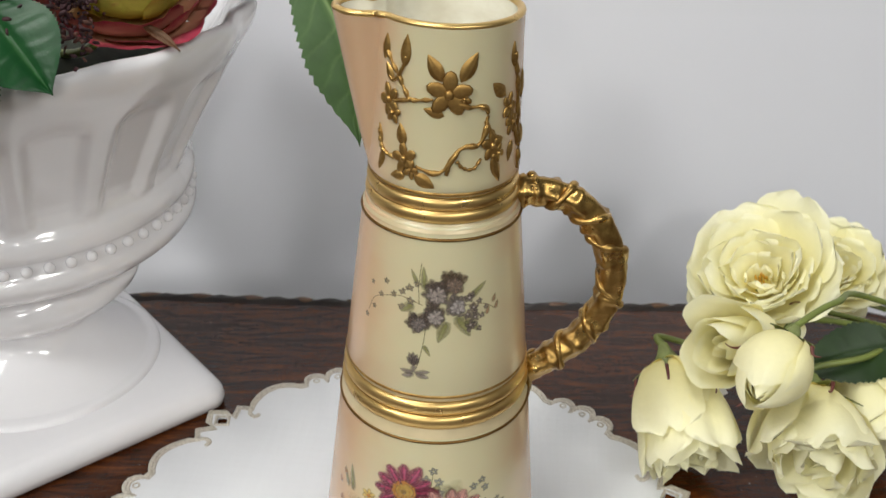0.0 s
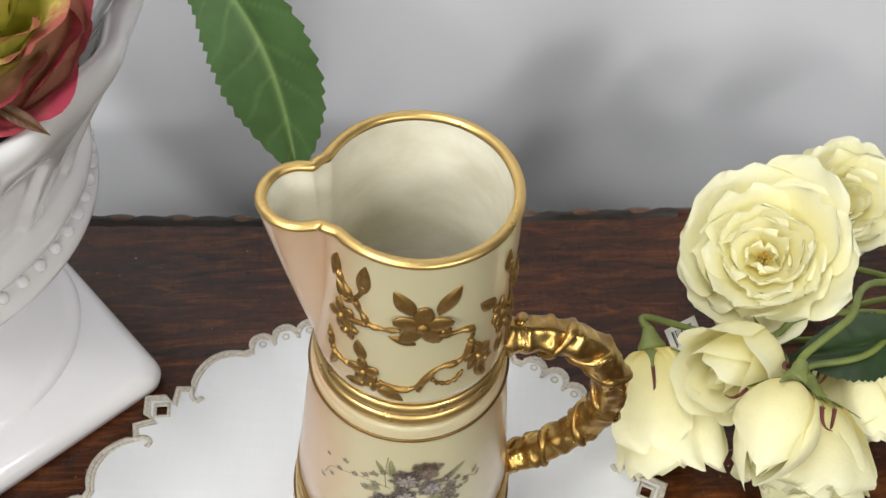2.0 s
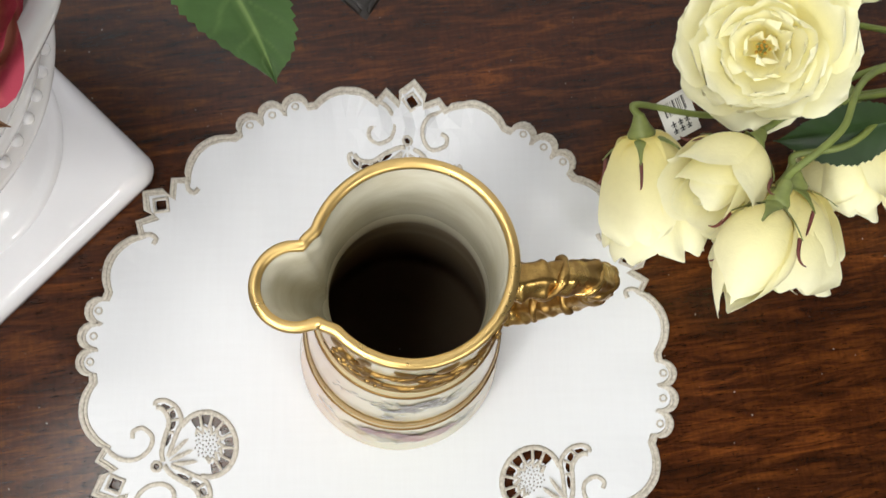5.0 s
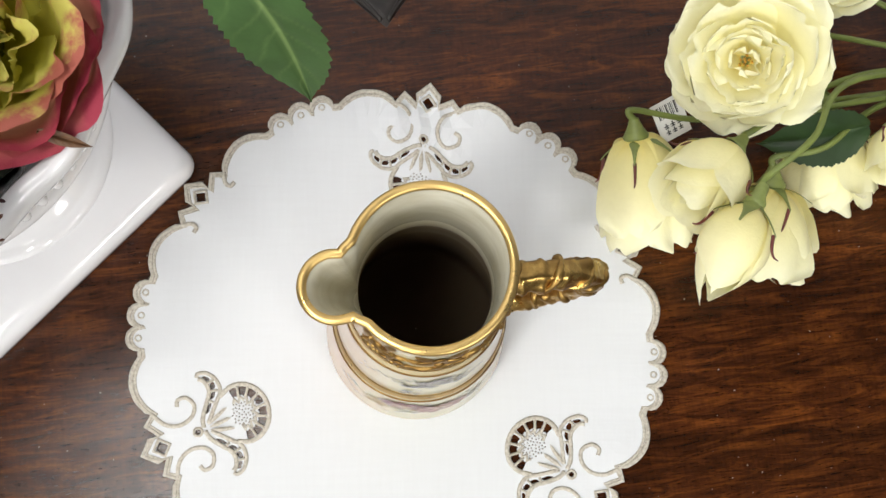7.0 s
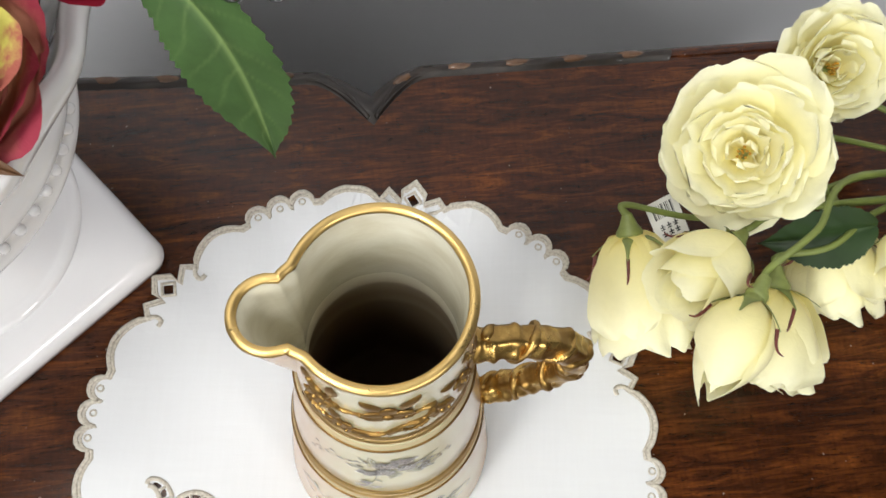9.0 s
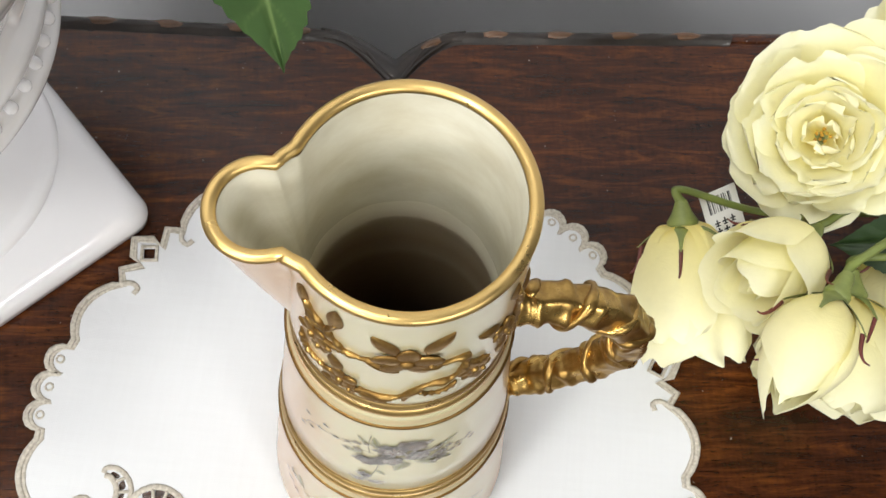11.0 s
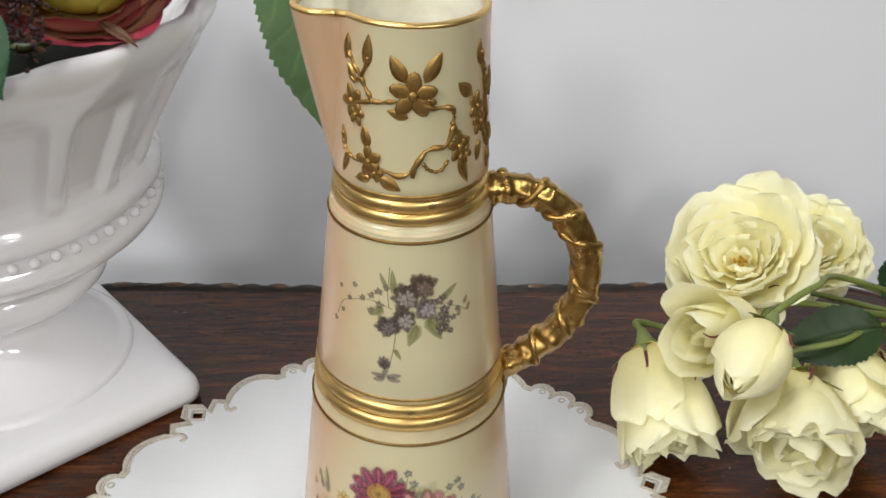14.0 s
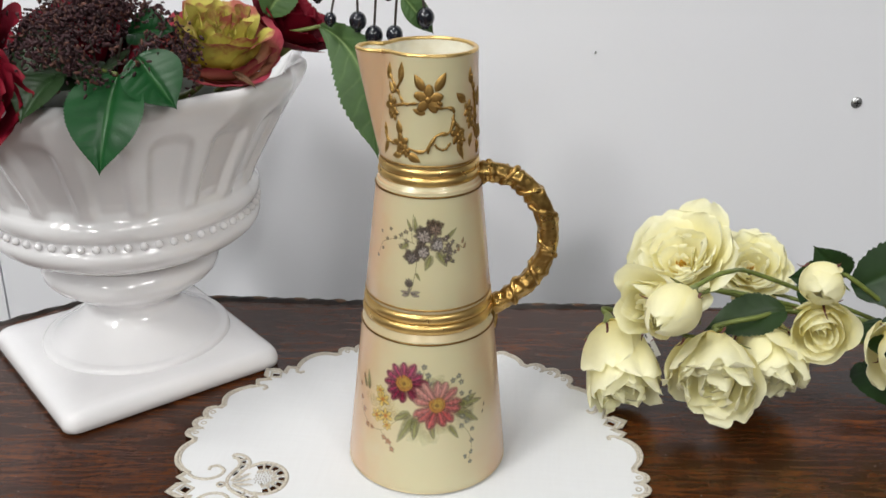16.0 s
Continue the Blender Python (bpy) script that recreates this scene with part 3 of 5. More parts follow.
def gilt_blossom(theta, z, size, turn=0.0, squash=1.0):
    m = skin(theta, z) @ Matrix.Diagonal((squash, 1, 1, 1))
    bm = blank()
    for k in range(5):
        a = radians(turn + 72 * k)
        c = m @ pose(math.cos(a) * size * 0.55, math.sin(a) * size * 0.55, 0.0005, 0, 0, math.degrees(a))
        lump(bm, c @ Matrix.Diagonal((size * 0.62, size * 0.38, 0.0006, 1)), 6, 10)
    lump(bm, m @ pose(0, 0, 0.0010) @ Matrix.Diagonal((size * 0.26, size * 0.26, 0.0009, 1)), 5, 8)
    part("gilt_blossom", bm, GOLD_OLD, jug, "raised antique gold blossom")


gilt_branch([(-44, 240), (-38, 236), (-32, 233), (-27, 229), (-22, 226), (-13, 226.3), (-5, 227)])
gilt_branch([(-26, 240), (-29, 236), (-32, 233)], 0.0006)
gilt_branch([(-43, 233), (-37, 231), (-32, 233)], 0.0006)
gilt_branch([(-36, 224), (-28, 225), (-22, 226)], 0.0008)
gilt_branch([(12, 226), (21, 224.5), (29, 224.5), (35, 223), (35, 218), (33, 214), (28, 211), (20, 211), (14, 209.5), (8, 205), (2, 202), (-5, 201.5), (-16, 203)], 0.00082)
gilt_branch([(34, 219), (40, 214), (46, 212)], 0.0008)
gilt_branch([(8, 205), (6, 201)], 0.0009)
gilt_branch([(13, 206), (18, 203.4), (25, 202.8), (31, 206)], 0.00055)
gilt_branch([(-50, 212), (-48, 207), (-43, 205), (-34, 204)], 0.0007)
gilt_branch([(61, 240), (65, 234), (68, 228), (70, 215), (74, 205), (73, 197)], 0.0008)
gilt_branch([(54, 216), (64, 214), (72, 206)], 0.0008)
for leaf in ((-47, 237, -45, 245.5, 0.0019), (-28, 236, -26, 247, 0.0019), (-38, 230, -45, 236, 0.0018), (1, 233, -10, 241.5, 0.0024), (14, 233, 26, 242.5, 0.0024),
             (3, 221.5, -12, 223.5, 0.0017), (-27, 209, -30, 217, 0.0020), (-48, 207, -51.5, 214, 0.0012), (-45, 205.5, -50, 197.5, 0.0015), (-24, 199, -37, 197.5, 0.0018),
             (-17, 200, -2, 196, 0.0024), (41, 206, 48, 196, 0.0020), (52, 226, 39, 231.5, 0.0022), (61, 235, 61, 243.5, 0.0016), (62, 209, 58, 202, 0.0018),
             (77, 222, 80, 232, 0.0018), (80, 212, 86, 204, 0.0018)):
    gilt_leaf(*leaf)
gilt_blossom(6.0, 229.0, 0.0068, 15)
gilt_blossom(16.5, 227.5, 0.0030, 50, 0.8)
gilt_blossom(-40, 224, 0.0052, 40, 0.75)
gilt_blossom(-36, 220, 0.0036, 10, 0.8)
gilt_blossom(-25, 205, 0.0050, 30, 0.85)
gilt_blossom(-20, 201.5, 0.0032, 0, 0.8)
gilt_blossom(40, 210, 0.0050, 20, 0.8)
gilt_blossom(45, 207, 0.0034, 60, 0.8)
gilt_blossom(56, 222, 0.0046, 70, 0.7)
gilt_blossom(60, 216, 0.0044, 20, 0.7)


# the painted sprays
class Spray:
    """Brush strokes of enamel laid on the jug's skin."""

    def __init__(self, name, label):
        self.bm, self.name, self.label, self.layers, self.veil = blank(), name, label, 0, 1.0
        self.ink = self.bm.verts.layers.float_color.new("paint")

    def stroke(self, theta, z, length, width, turn, c0, c1, point=0.6):
        """A petal or leaf from its base at (theta, z), of the given length and width in millimetres, turned by degrees from upright."""
        self.layers += 1
        lift = 0.00010 + 0.0000012 * self.layers
        a = radians(turn)
        rows, cols = [], []
        for j in range(6):
            k = j / 5
            w = width * 0.5 * (math.sin(math.pi * (0.06 + 0.88 * k) ** point) ** 0.8) * (0.9 + 0.2 * random.random())
            row, col = [], []
            for s in (-1, 0, 1):
                dx, dz = math.sin(a) * length * k + math.cos(a) * w * s, math.cos(a) * length * k - math.sin(a) * w * s
                row.append(on(theta + math.degrees(dx / 1000 / jug_radius(z / 1000)), z + dz, lift))
                shade = (0.88 if s else 1.08) * (0.9 + 0.2 * random.random())
                thin = (0.30 if s else 1.0) * (0.55 if j in (0, 5) else 1.0) * self.veil
                col.append([(p + (q - p) * k) * shade for p, q in zip(c0, c1)] + [thin])
            rows.append(row)
            cols.append(col)
        net = quads(self.bm, rows)
        for line, col in zip(net, cols):
            for v, c in zip(line, col):
                v[self.ink] = c

    def stem(self, points, width, colour):
        line = spline([on(t, z) for t, z in points], 4)
        for p, q in zip(line, line[1:]):
            t0, z0 = math.degrees(math.atan2(p.x, -p.y)), p.z * 1000
            d = q - p
            flat = math.hypot(d.x, d.y) * (1 if math.atan2(q.x, -q.y) > math.atan2(p.x, -p.y) else -1)
            self.stroke(t0, z0, d.length * 1150, width, math.degrees(math.atan2(flat, d.z)), colour, colour, 1.0)

    def disc(self, theta, z, size, c0, c1):
        """A round dab of paint, c0 in the middle and c1 at its edge."""
        self.layers += 1
        lift = 0.00010 + 0.0000012 * self.layers
        rows, cols = [], []
        for j, k in enumerate((0.02, 0.45, 0.8, 1.0)):
            row, col = [], []
            for i in range(12):
                a = 2 * math.pi * i / 12
                reach = size * k * (0.94 + 0.12 * random.random())
                row.append(on(theta + math.degrees(math.sin(a) * reach / 1000 / jug_radius(z / 1000)), z + math.cos(a) * reach, lift))
                shade = 0.88 + 0.24 * random.random()
                col.append([(p + (q - p) * k) * shade for p, q in zip(c0, c1)] + [0.35 if j == 3 else 1.0])
            rows.append(row)
            cols.append(col)
        net = quads(self.bm, rows, True)
        for line, col in zip(net, cols):
            for v, c in zip(line, col):
                v[self.ink] = c

    def floret(self, theta, z, size, colour, heart=(0.62, 0.50, 0.25)):
        for k in range(5):
            self.stroke(theta, z, size, size * 0.8, 72 * k + random.uniform(-20, 20), colour, [c * 0.85 for c in colour], 0.8)
        self.disc(theta, z, size * 0.22, heart, heart)

    def wash(self, theta, z, size, colour, thin=0.3):
        """A thin cloud of colour behind the flowers."""
        self.veil = thin
        for k in range(9):
            self.stroke(theta + random.uniform(-6, 6), z + random.uniform(-3, 3), size * random.uniform(0.6, 1.0), size * 0.7, 40 * k, colour, colour, 0.8)
        self.veil = 1.0

    def done(self):
        part(self.name, self.bm, ENAMEL, jug, self.label)


GREY_VIOLET, DEEP_VIOLET = (0.175, 0.145, 0.125), (0.080, 0.060, 0.048)
OLIVE, SAGE, TWIG, RUST = (0.17, 0.165, 0.055), (0.34, 0.33, 0.16), (0.30, 0.235, 0.13), (0.40, 0.22, 0.13)

sp = Spray("violet_spray", "painted spray of grey-violet flowers")
sp.stem([(-46, 143), (-42, 149), (-33, 152), (-20, 154), (-6, 152)], 0.45, TWIG)
sp.stem([(43, 148), (36, 151), (27, 152), (14, 152)], 0.45, TWIG)
sp.stem([(-3, 145), (-4, 138), (-6, 131), (-8, 126)], 0.5, OLIVE)
sp.stem([(-8, 152), (-9, 160), (-8, 168)], 0.45, OLIVE)
for t, z, l, w, a in ((-5, 158, 9, 3.0, -5), (-10, 160, 6, 2, -25), (16, 148, 10, 5, 150), (10, 146, 9, 5, 200), (22, 146, 8, 4, 130), (25, 155, 8, 3, 50), (-4, 148, 6, 4, 190), (-4, 136, 5, 2, 150), (-12, 152, 6, 4, 230)):
    sp.stroke(t, z, l, w, a, OLIVE, SAGE)
for t, z, s in ((-20, 156, 2.0), (-26, 154, 1.8), (-15, 158, 2.2), (-14, 153, 2.2), (-20, 150, 2.0), (-32, 158, 1.7), (-36, 152, 1.7), (-44, 155, 1.4), (-41, 146, 1.5), (-47, 141, 1.6), (-10, 160, 1.8)):
    sp.floret(t, z, s * 0.8, (0.27, 0.225, 0.16), (0.34, 0.27, 0.15))
for t, z, s in ((28, 149, 1.7), (31, 153, 1.6), (33, 147, 1.6), (28, 144, 1.6), (24, 142, 1.4), (36, 150, 1.4), (26, 156, 1.5), (31, 142, 1.4)):
    sp.floret(t, z, s * 0.9, (0.20, 0.165, 0.14), (0.36, 0.30, 0.22))
for t, z, s, rim, face in ((-9, 145, 5.0, DEEP_VIOLET, (0.22, 0.185, 0.165)), (13, 161, 5.4, (0.085, 0.058, 0.038), (0.26, 0.19, 0.145)), (2, 157, 5.8, DEEP_VIOLET, (0.40, 0.34, 0.30)), (15, 152.5, 5.2, (0.12, 0.10, 0.085), (0.43, 0.385, 0.355)), (1, 148.5, 5.2, DEEP_VIOLET, (0.40, 0.35, 0.315))):
    for k in range(11):
        sp.stroke(t + random.uniform(-1.5, 1.5), z + random.uniform(-0.6, 0.6), s * random.uniform(0.8, 1.05), s * 0.75, 33 * k + random.uniform(-12, 12), rim, [c * 1.5 for c in rim], 0.9)
    for k in range(8):
        sp.stroke(t + 1.2, z - 0.7, s * random.uniform(0.52, 0.70), s * 0.55, 45 * k + random.uniform(-10, 10), face, [c * 0.82 for c in face], 0.9)
    sp.stroke(t + 1.0, z - 1.2, s * 0.30, s * 0.2, 70, rim, face, 0.9)
    sp.stroke(t - 2.2, z + 0.3, s * 0.62, s * 0.16, 20, rim, rim, 0.9)
for t, z in ((24, 155), (27, 151), (23, 148.5), (28, 147), (25, 144)):
    sp.floret(t, z, 2.2, (0.17, 0.135, 0.115), (0.40, 0.35, 0.31))
for a, l in ((-42, 4.2), (-22, 5.4), (-4, 5.6), (14, 5.0), (30, 3.8)):
    sp.stroke(-9.5, 127.5, l, 2.4, a, DEEP_VIOLET, GREY_VIOLET, 0.9)
for t, z, l, a in ((-9, 124.2, 5.5, -82), (-9, 123.6, 4.8, -104), (-9, 124.4, 6.0, 80), (-8, 123.8, 5.0, 100), (-10, 124.6, 3.2, 10)):
    sp.stroke(t, z, l, 2.5, a, GREY_VIOLET, (0.30, 0.255, 0.215), 0.9)
for t, z in ((43, 148), (41, 151), (36, 147)):
    sp.stroke(t, z, 3.5, 2, 20, RUST, TWIG)
sp.done()

sp = Spray("daisy_spray", "painted spray of magenta and pink daisies with yellow blossoms")
sp.wash(-29, 52, 12, (0.62, 0.50, 0.22), 0.22)
sp.wash(8, 46, 13, (0.50, 0.48, 0.24), 0.20)
sp.wash(10, 72, 9, (0.42, 0.40, 0.22), 0.22)
sp.wash(36, 50, 9, (0.46, 0.42, 0.30), 0.18)
sp.stem([(-56, 51), (-48, 42), (-38, 38), (-28, 39), (-18, 46), (-8, 52)], 0.5, TWIG)
sp.stem([(-30, 38), (-22, 33), (-17, 27)], 0.45, TWIG)
sp.stem([(33, 46), (40, 38), (42, 30), (39, 22)], 0.5, SAGE)
sp.stem([(2, 66), (4, 76), (5, 83)], 0.5, SAGE)
sp.stem([(16, 66), (26, 71), (33, 74)], 0.5, SAGE)
for t, z, l, w, a in ((-3, 52, 20, 7, 207), (-1, 51, 14, 6, 185), (-6, 54, 11, 6, 235), (28, 58, 19, 7, 95), (28, 56, 20, 6.5, 128), (33, 58, 12, 5, 75), (10, 48, 10, 4, 170), (4, 68, 9, 5, 20), (-2, 70, 8, 4, -20), (-44, 60, 12, 4, -10), (-48, 60, 9, 3, -25), (24, 46, 11, 4, 150)):
    sp.stroke(t, z, l, w, a, OLIVE, SAGE)
for t, z, s in ((1, 78, 2.2), (5, 82, 2.0), (8, 77, 2.2), (3, 73, 2.4), (9, 72, 2.0), (28, 73, 2.0), (33, 75, 1.9), (35, 71, 2.0), (35, 64, 1.9), (40, 60, 1.9), (43, 63, 1.6), (35, 50, 2.0), (39, 46, 2.0), (34, 44, 1.9), (43, 40, 1.9), (42, 33, 1.8), (36, 24, 1.7), (40, 20, 1.6), (41, 26, 1.7), (-4, 80, 1.6)):
    sp.floret(t, z, s, (0.28, 0.28, 0.235), (0.45, 0.40, 0.22))
for t, z, s in ((-29, 58, 5.2), (-25.5, 48.5, 5.0), (-34, 47, 4.4), (-32, 63, 3.6), (-24, 43, 3.4)):
    for k in range(6):
        sp.stroke(t, z, s, s * 0.7, 60 * k + random.uniform(-15, 15), (0.55, 0.33, 0.07), (0.70, 0.55, 0.20), 1.1)
    sp.disc(t, z, s * 0.26, (0.36, 0.13, 0.03), (0.42, 0.18, 0.04))
for t, z, s in ((-48, 46, 2.2), (-53, 52, 2.0), (-43, 38, 2.2), (-38, 38, 1.8), (-56, 60, 1.8), (-22, 33, 2.4), (-19, 29, 2.0), (-26, 35, 2.0), (-52, 66, 1.6)):
    sp.floret(t, z, s, (0.50, 0.27, 0.16), (0.4, 0.25, 0.1))
for t, z in ((55.5, 51), (53.5, 47)):
    sp.stroke(t, z, 2.6, 1.6, 20, (0.05, 0.06, 0.04), (0.1, 0.1, 0.06))
for t, z, reach, wide, n, low, high in ((-10.8, 71.3, 13.2, 5.3, 12, ((0.150, 0.012, 0.036), (0.27, 0.035, 0.075)), ((0.30, 0.050, 0.105), (0.43, 0.120, 0.185))), (15, 59.2, 15.4, 6.0, 13, ((0.40, 0.085, 0.085), (0.49, 0.130, 0.125)), ((0.49, 0.215, 0.190), (0.62, 0.340, 0.290)))):
    for k in range(n):
        a = 360 * k / n + random.uniform(-6, 6)
        l = reach * random.uniform(0.88, 1.04)
        up = max(0.0, min(1.0, 0.5 + 0.6 * math.cos(radians(a + 20)) + random.uniform(-0.2, 0.2)))
        c0, c1 = ([p + (q - p) * up for p, q in zip(x, y)] for x, y in zip(low, high))
        sp.stroke(t, z, l * 1.03, wide * 1.10, a, [c * 0.75 for c in c0], [c * 0.80 for c in c0], 1.7)
        sp.stroke(t, z, l, wide * 0.95, a, c0, c1, 1.7)
        sp.stroke(t, z, l * 0.97, wide * 0.52, a + 2, c0, c1, 1.7)
        for side in (-7, 7):
            sp.stroke(t, z, l * 0.84, wide * 0.06, a + side * 0.7, [c * 0.7 for c in c0], c0, 1.6)
    sp.disc(t, z, 5.3, (0.36, 0.155, 0.035), (0.40, 0.190, 0.050))
    sp.disc(t + 0.4, z + 0.3, 3.7, (0.40, 0.25, 0.055), (0.44, 0.28, 0.07))
    sp.disc(t - 0.2, z - 0.2, 1.2, (0.16, 0.09, 0.025), (0.26, 0.15, 0.04))
sp.done()

# the gilt branch-shaped handle
HANDLE = radians(8.5)
hx, hy = math.cos(HANDLE), math.sin(HANDLE)
path = [(0.0265, 0.1820), (0.0400, 0.1815), (0.0520, 0.1760), (0.0620, 0.1640), (0.0672, 0.1490), (0.0665, 0.1335), (0.0590, 0.1185), (0.0475, 0.1075), (0.0350, 0.0990)]
line = spline([Vector((r * hx, r * hy, z)) for r, z in path], 16)


def knobbly(t, w):
    r = 0.0057 - 0.0010 * max(0, t - 0.55) - 0.0006 * math.exp(-((t - 0.15) / 0.1) ** 2)
    joints = sum(math.exp(-((t - k) / 0.011) ** 2) for k in (0.03, 0.07, 0.145, 0.215, 0.33, 0.47, 0.60, 0.70, 0.79, 0.88, 0.95))
    groove = 0.00045 * math.cos(5 * w + 9 * t)
    wart = 0.0004 * noise.noise(Vector((t * 34, math.cos(w) * 1.6, math.sin(w) * 1.6)))
    return r + 0.00095 * joints * (0.7 + 0.5 * math.sin(w * 2 + t * 40)) + groove + wart * 2.0


handle = part("handle", tube(blank(), line, knobbly, 28, up=(-hy, hx, 0)), GOLD_HANDLE, jug, "gilt handle shaped like a knotted branch")
# vines wound about the handle
for start, end, turns, phase in ((0.05, 0.36, 2.2, 0.0), (0.33, 0.62, 1.6, 2.0), (0.58, 0.97, 3.0, 4.0)):
    wound = []
    n = len(line)
    for s in range(60):
        t = start + (end - start) * s / 59
        f = t * (n - 1)
        i = min(int(f), n - 2)
        p = line[i].lerp(line[i + 1], f - i)
        d = (line[i + 1] - line[i]).normalized()
        side = d.cross(Vector((-hy, hx, 0))).normalized()
        top = side.cross(d)
        a = phase + 2 * math.pi * turns * s / 59
        wound.append(p + side * (math.cos(a) * 0.0054) + top * (math.sin(a) * 0.0054))
    part("vine", tube(blank(), wound, lambda t, w: 0.00155 * (1 + 0.28 * math.sin(t * 47 + phase)) * (1 - 0.5 * t ** 8), 9), GOLD_HANDLE, handle, "gilt vine wound round the handle")
# the handle's lower leaf on the belly
bm = blank()
for k in range(4):
    lump(bm, Matrix.Translation((0.0372 * hx + 0.0004 * k, 0.0372 * hy + (k - 1.5) * 0.0028, 0.094 - 0.002 * (k % 2))) @ Matrix.Diagonal((0.0022, 0.0020, 0.0095, 1)), 6, 8)
part("handle_terminal", bm, GOLD_HANDLE, handle, "gilt leaf where the handle meets the belly")


# ---- the doily ----
DX, DY, FIRST = -0.009, -0.0085, 83.0     # its middle, and where its first corner points
LOFT = 0.0014


def doily_edge():
    """The scalloped outline: six stepped corners, with arcs and three small scallops between."""
    pts = []
    for k in range(6):
        mid = FIRST - 60 * k
        local = []
        # stepped corner: three right-angled teeth
        for a, r in ((7.6, 0.1335), (5.6, 0.1385), (2.7, 0.1330), (2.5, 0.1385), (0.0, 0.1445), (-2.5, 0.1385), (-2.7, 0.1330), (-5.6, 0.1385), (-7.6, 0.1335)):
            local.append((a, r))
        # arc, then scallops, then the next arc
        for s in range(1, 13):
            f = s / 13
            local.append((-7.6 - 14.2 * f, 0.1335 + 0.0085 * math.sin(math.pi * f) ** 0.75))
        for b in range(3):
            c = -24.9 - 5.1 * b
            for s in range(0, 9):
                w = math.pi * s / 8
                local.append((c + 2.5 * math.cos(w), 0.1368 + 0.0009 * (b == 1) + 0.0066 * math.sin(w)))
        for s in range(1, 13):
            f = s / 13
            local.append((-38.2 - 14.2 * f, 0.1335 + 0.0085 * math.sin(math.pi * f) ** 0.75))
        pts += [(mid + a, r) for a, r in local]
    return [(DX + r * math.cos(radians(a)), DY + r * math.sin(radians(a))) for a, r in pts]


def in_corner(k, a, b):
    """a mm inwards from corner k, b mm to its side."""
    w = radians(FIRST + 60 * k)
    r = 0.1345 - a / 1000
    s = b / 1000
    return DX + r * math.cos(w) - s * math.sin(w), DY + r * math.sin(w) + s * math.cos(w)


def inside(poly, x, y):
    hit = False
    j = len(poly) - 1
    for i in range(len(poly)):
        (xi, yi), (xj, yj) = poly[i], poly[j]
        if (yi > y) != (yj > y) and x < (xj - xi) * (y - yi) / (yj - yi) + xi:
            hit = not hit
        j = i
    return hit


def rise(x, y):
    """Where the cloth lifts off the table: a puckered corner at the back, faint waves elsewhere."""
    d = math.hypot(x - DX, y - DY)
    w = math.atan2(y - DY, x - DX) - radians(FIRST)
    w = math.atan2(math.sin(w), math.cos(w))
    k = max(0, (d - 0.100) / 0.04)
    pucker = 0.0035 * k * math.exp(-(w / 0.17) ** 2) * (1 + 0.9 * math.sin(w * 75))
    return LOFT + pucker + 0.0006 * k * (1 + math.sin(w * 19.0)) if k else LOFT


def on_tulip(k, rho, t):
    """On the oval of the tulip's bloom: rho 1 is its outline, t in degrees from its crown."""
    return in_corner(k, 45.5 + 13.3 * rho * math.cos(radians(t)), 15.2 * rho * math.sin(radians(t)))


def rounded_loop(loop):
    """Cuts the corners of a small outline."""
    n = len(loop)
    return [(p[0] + (q[0] - p[0]) * f, p[1] + (q[1] - p[1]) * f) for p, q in ((loop[i], loop[(i + 1) % n]) for i in range(n)) for f in (0.22, 0.78)]


ARM_HOLES = (((27, 6.3), (30.5, 8.3), (32.6, 11.8), (29.8, 10.8)), ((31.8, 12.8), (34.8, 13.4), (36.6, 16.6), (34.0, 16.4)), ((34.4, 17.6), (37.2, 17.8), (37.3, 21.6), (34.8, 20.9)), ((34.3, 22.6), (36.5, 23.1), (33.6, 26.4), (31.9, 25.3)))
BODY_HOLES = ((5, 25), (31, 52), (57, 78), (84, 104))
edge = doily_edge()
holes, eyelets = [], []
for k in range(6):
    holes.append([in_corner(k, 0.5 + 3.4 * math.cos(a), 3.4 * math.sin(a)) for a in (0, math.pi / 2, math.pi, -math.pi / 2)])
    for b in range(3):
        w = radians(FIRST - 60 * k - 24.9 - 5.1 * b)
        eyelets.append((DX + 0.1378 * math.cos(w), DY + 0.1378 * math.sin(w)))
    if k % 2 == 0:
        holes.append([in_corner(k, 20.5 + 1.5 * math.cos(q), 1.5 * math.sin(q)) for q in (0, 1.05, 2.09, 3.14, 4.19, 5.24)])
        for side in (-1, 1):
            for loop in ARM_HOLES:
                holes.append(rounded_loop([in_corner(k, a, side * b) for a, b in loop]))
            for t0, t1 in BODY_HOLES:
                arc = [t0 + (t1 - t0) * s / 3 for s in range(4)]
                holes.append(rounded_loop([on_tulip(k, 0.925, side * t) for t in arc] + [on_tulip(k, 0.58 + 0.07 * (s % 2), side * t) for s, t in enumerate(arc[::-1])]))

points, lines = [], []
for loop in [edge] + holes:
    at = len(points)
    points += [Vector(p) for p in loop]
    lines += [(at + i, at + (i + 1) % len(loop)) for i in range(len(loop))]
for i in range(-26, 27):
    for j in range(-26, 27):
        x, y = DX + 0.0057 * i + 0.0012 * (j % 2), DY + 0.0057 * j
        if math.hypot(x - DX, y - DY) < 0.130:
            points.append(Vector((x, y)))
from mathutils import geometry
verts, _, faces, *_ = geometry.delaunay_2d_cdt(points, lines, [], 0, 1e-7)
bm = blank()
made = [bm.verts.new((p.x, p.y, rise(p.x, p.y))) for p in verts]
boxes = [(min(p[0] for p in h), max(p[0] for p in h), min(p[1] for p in h), max(p[1] for p in h), h) for h in holes]
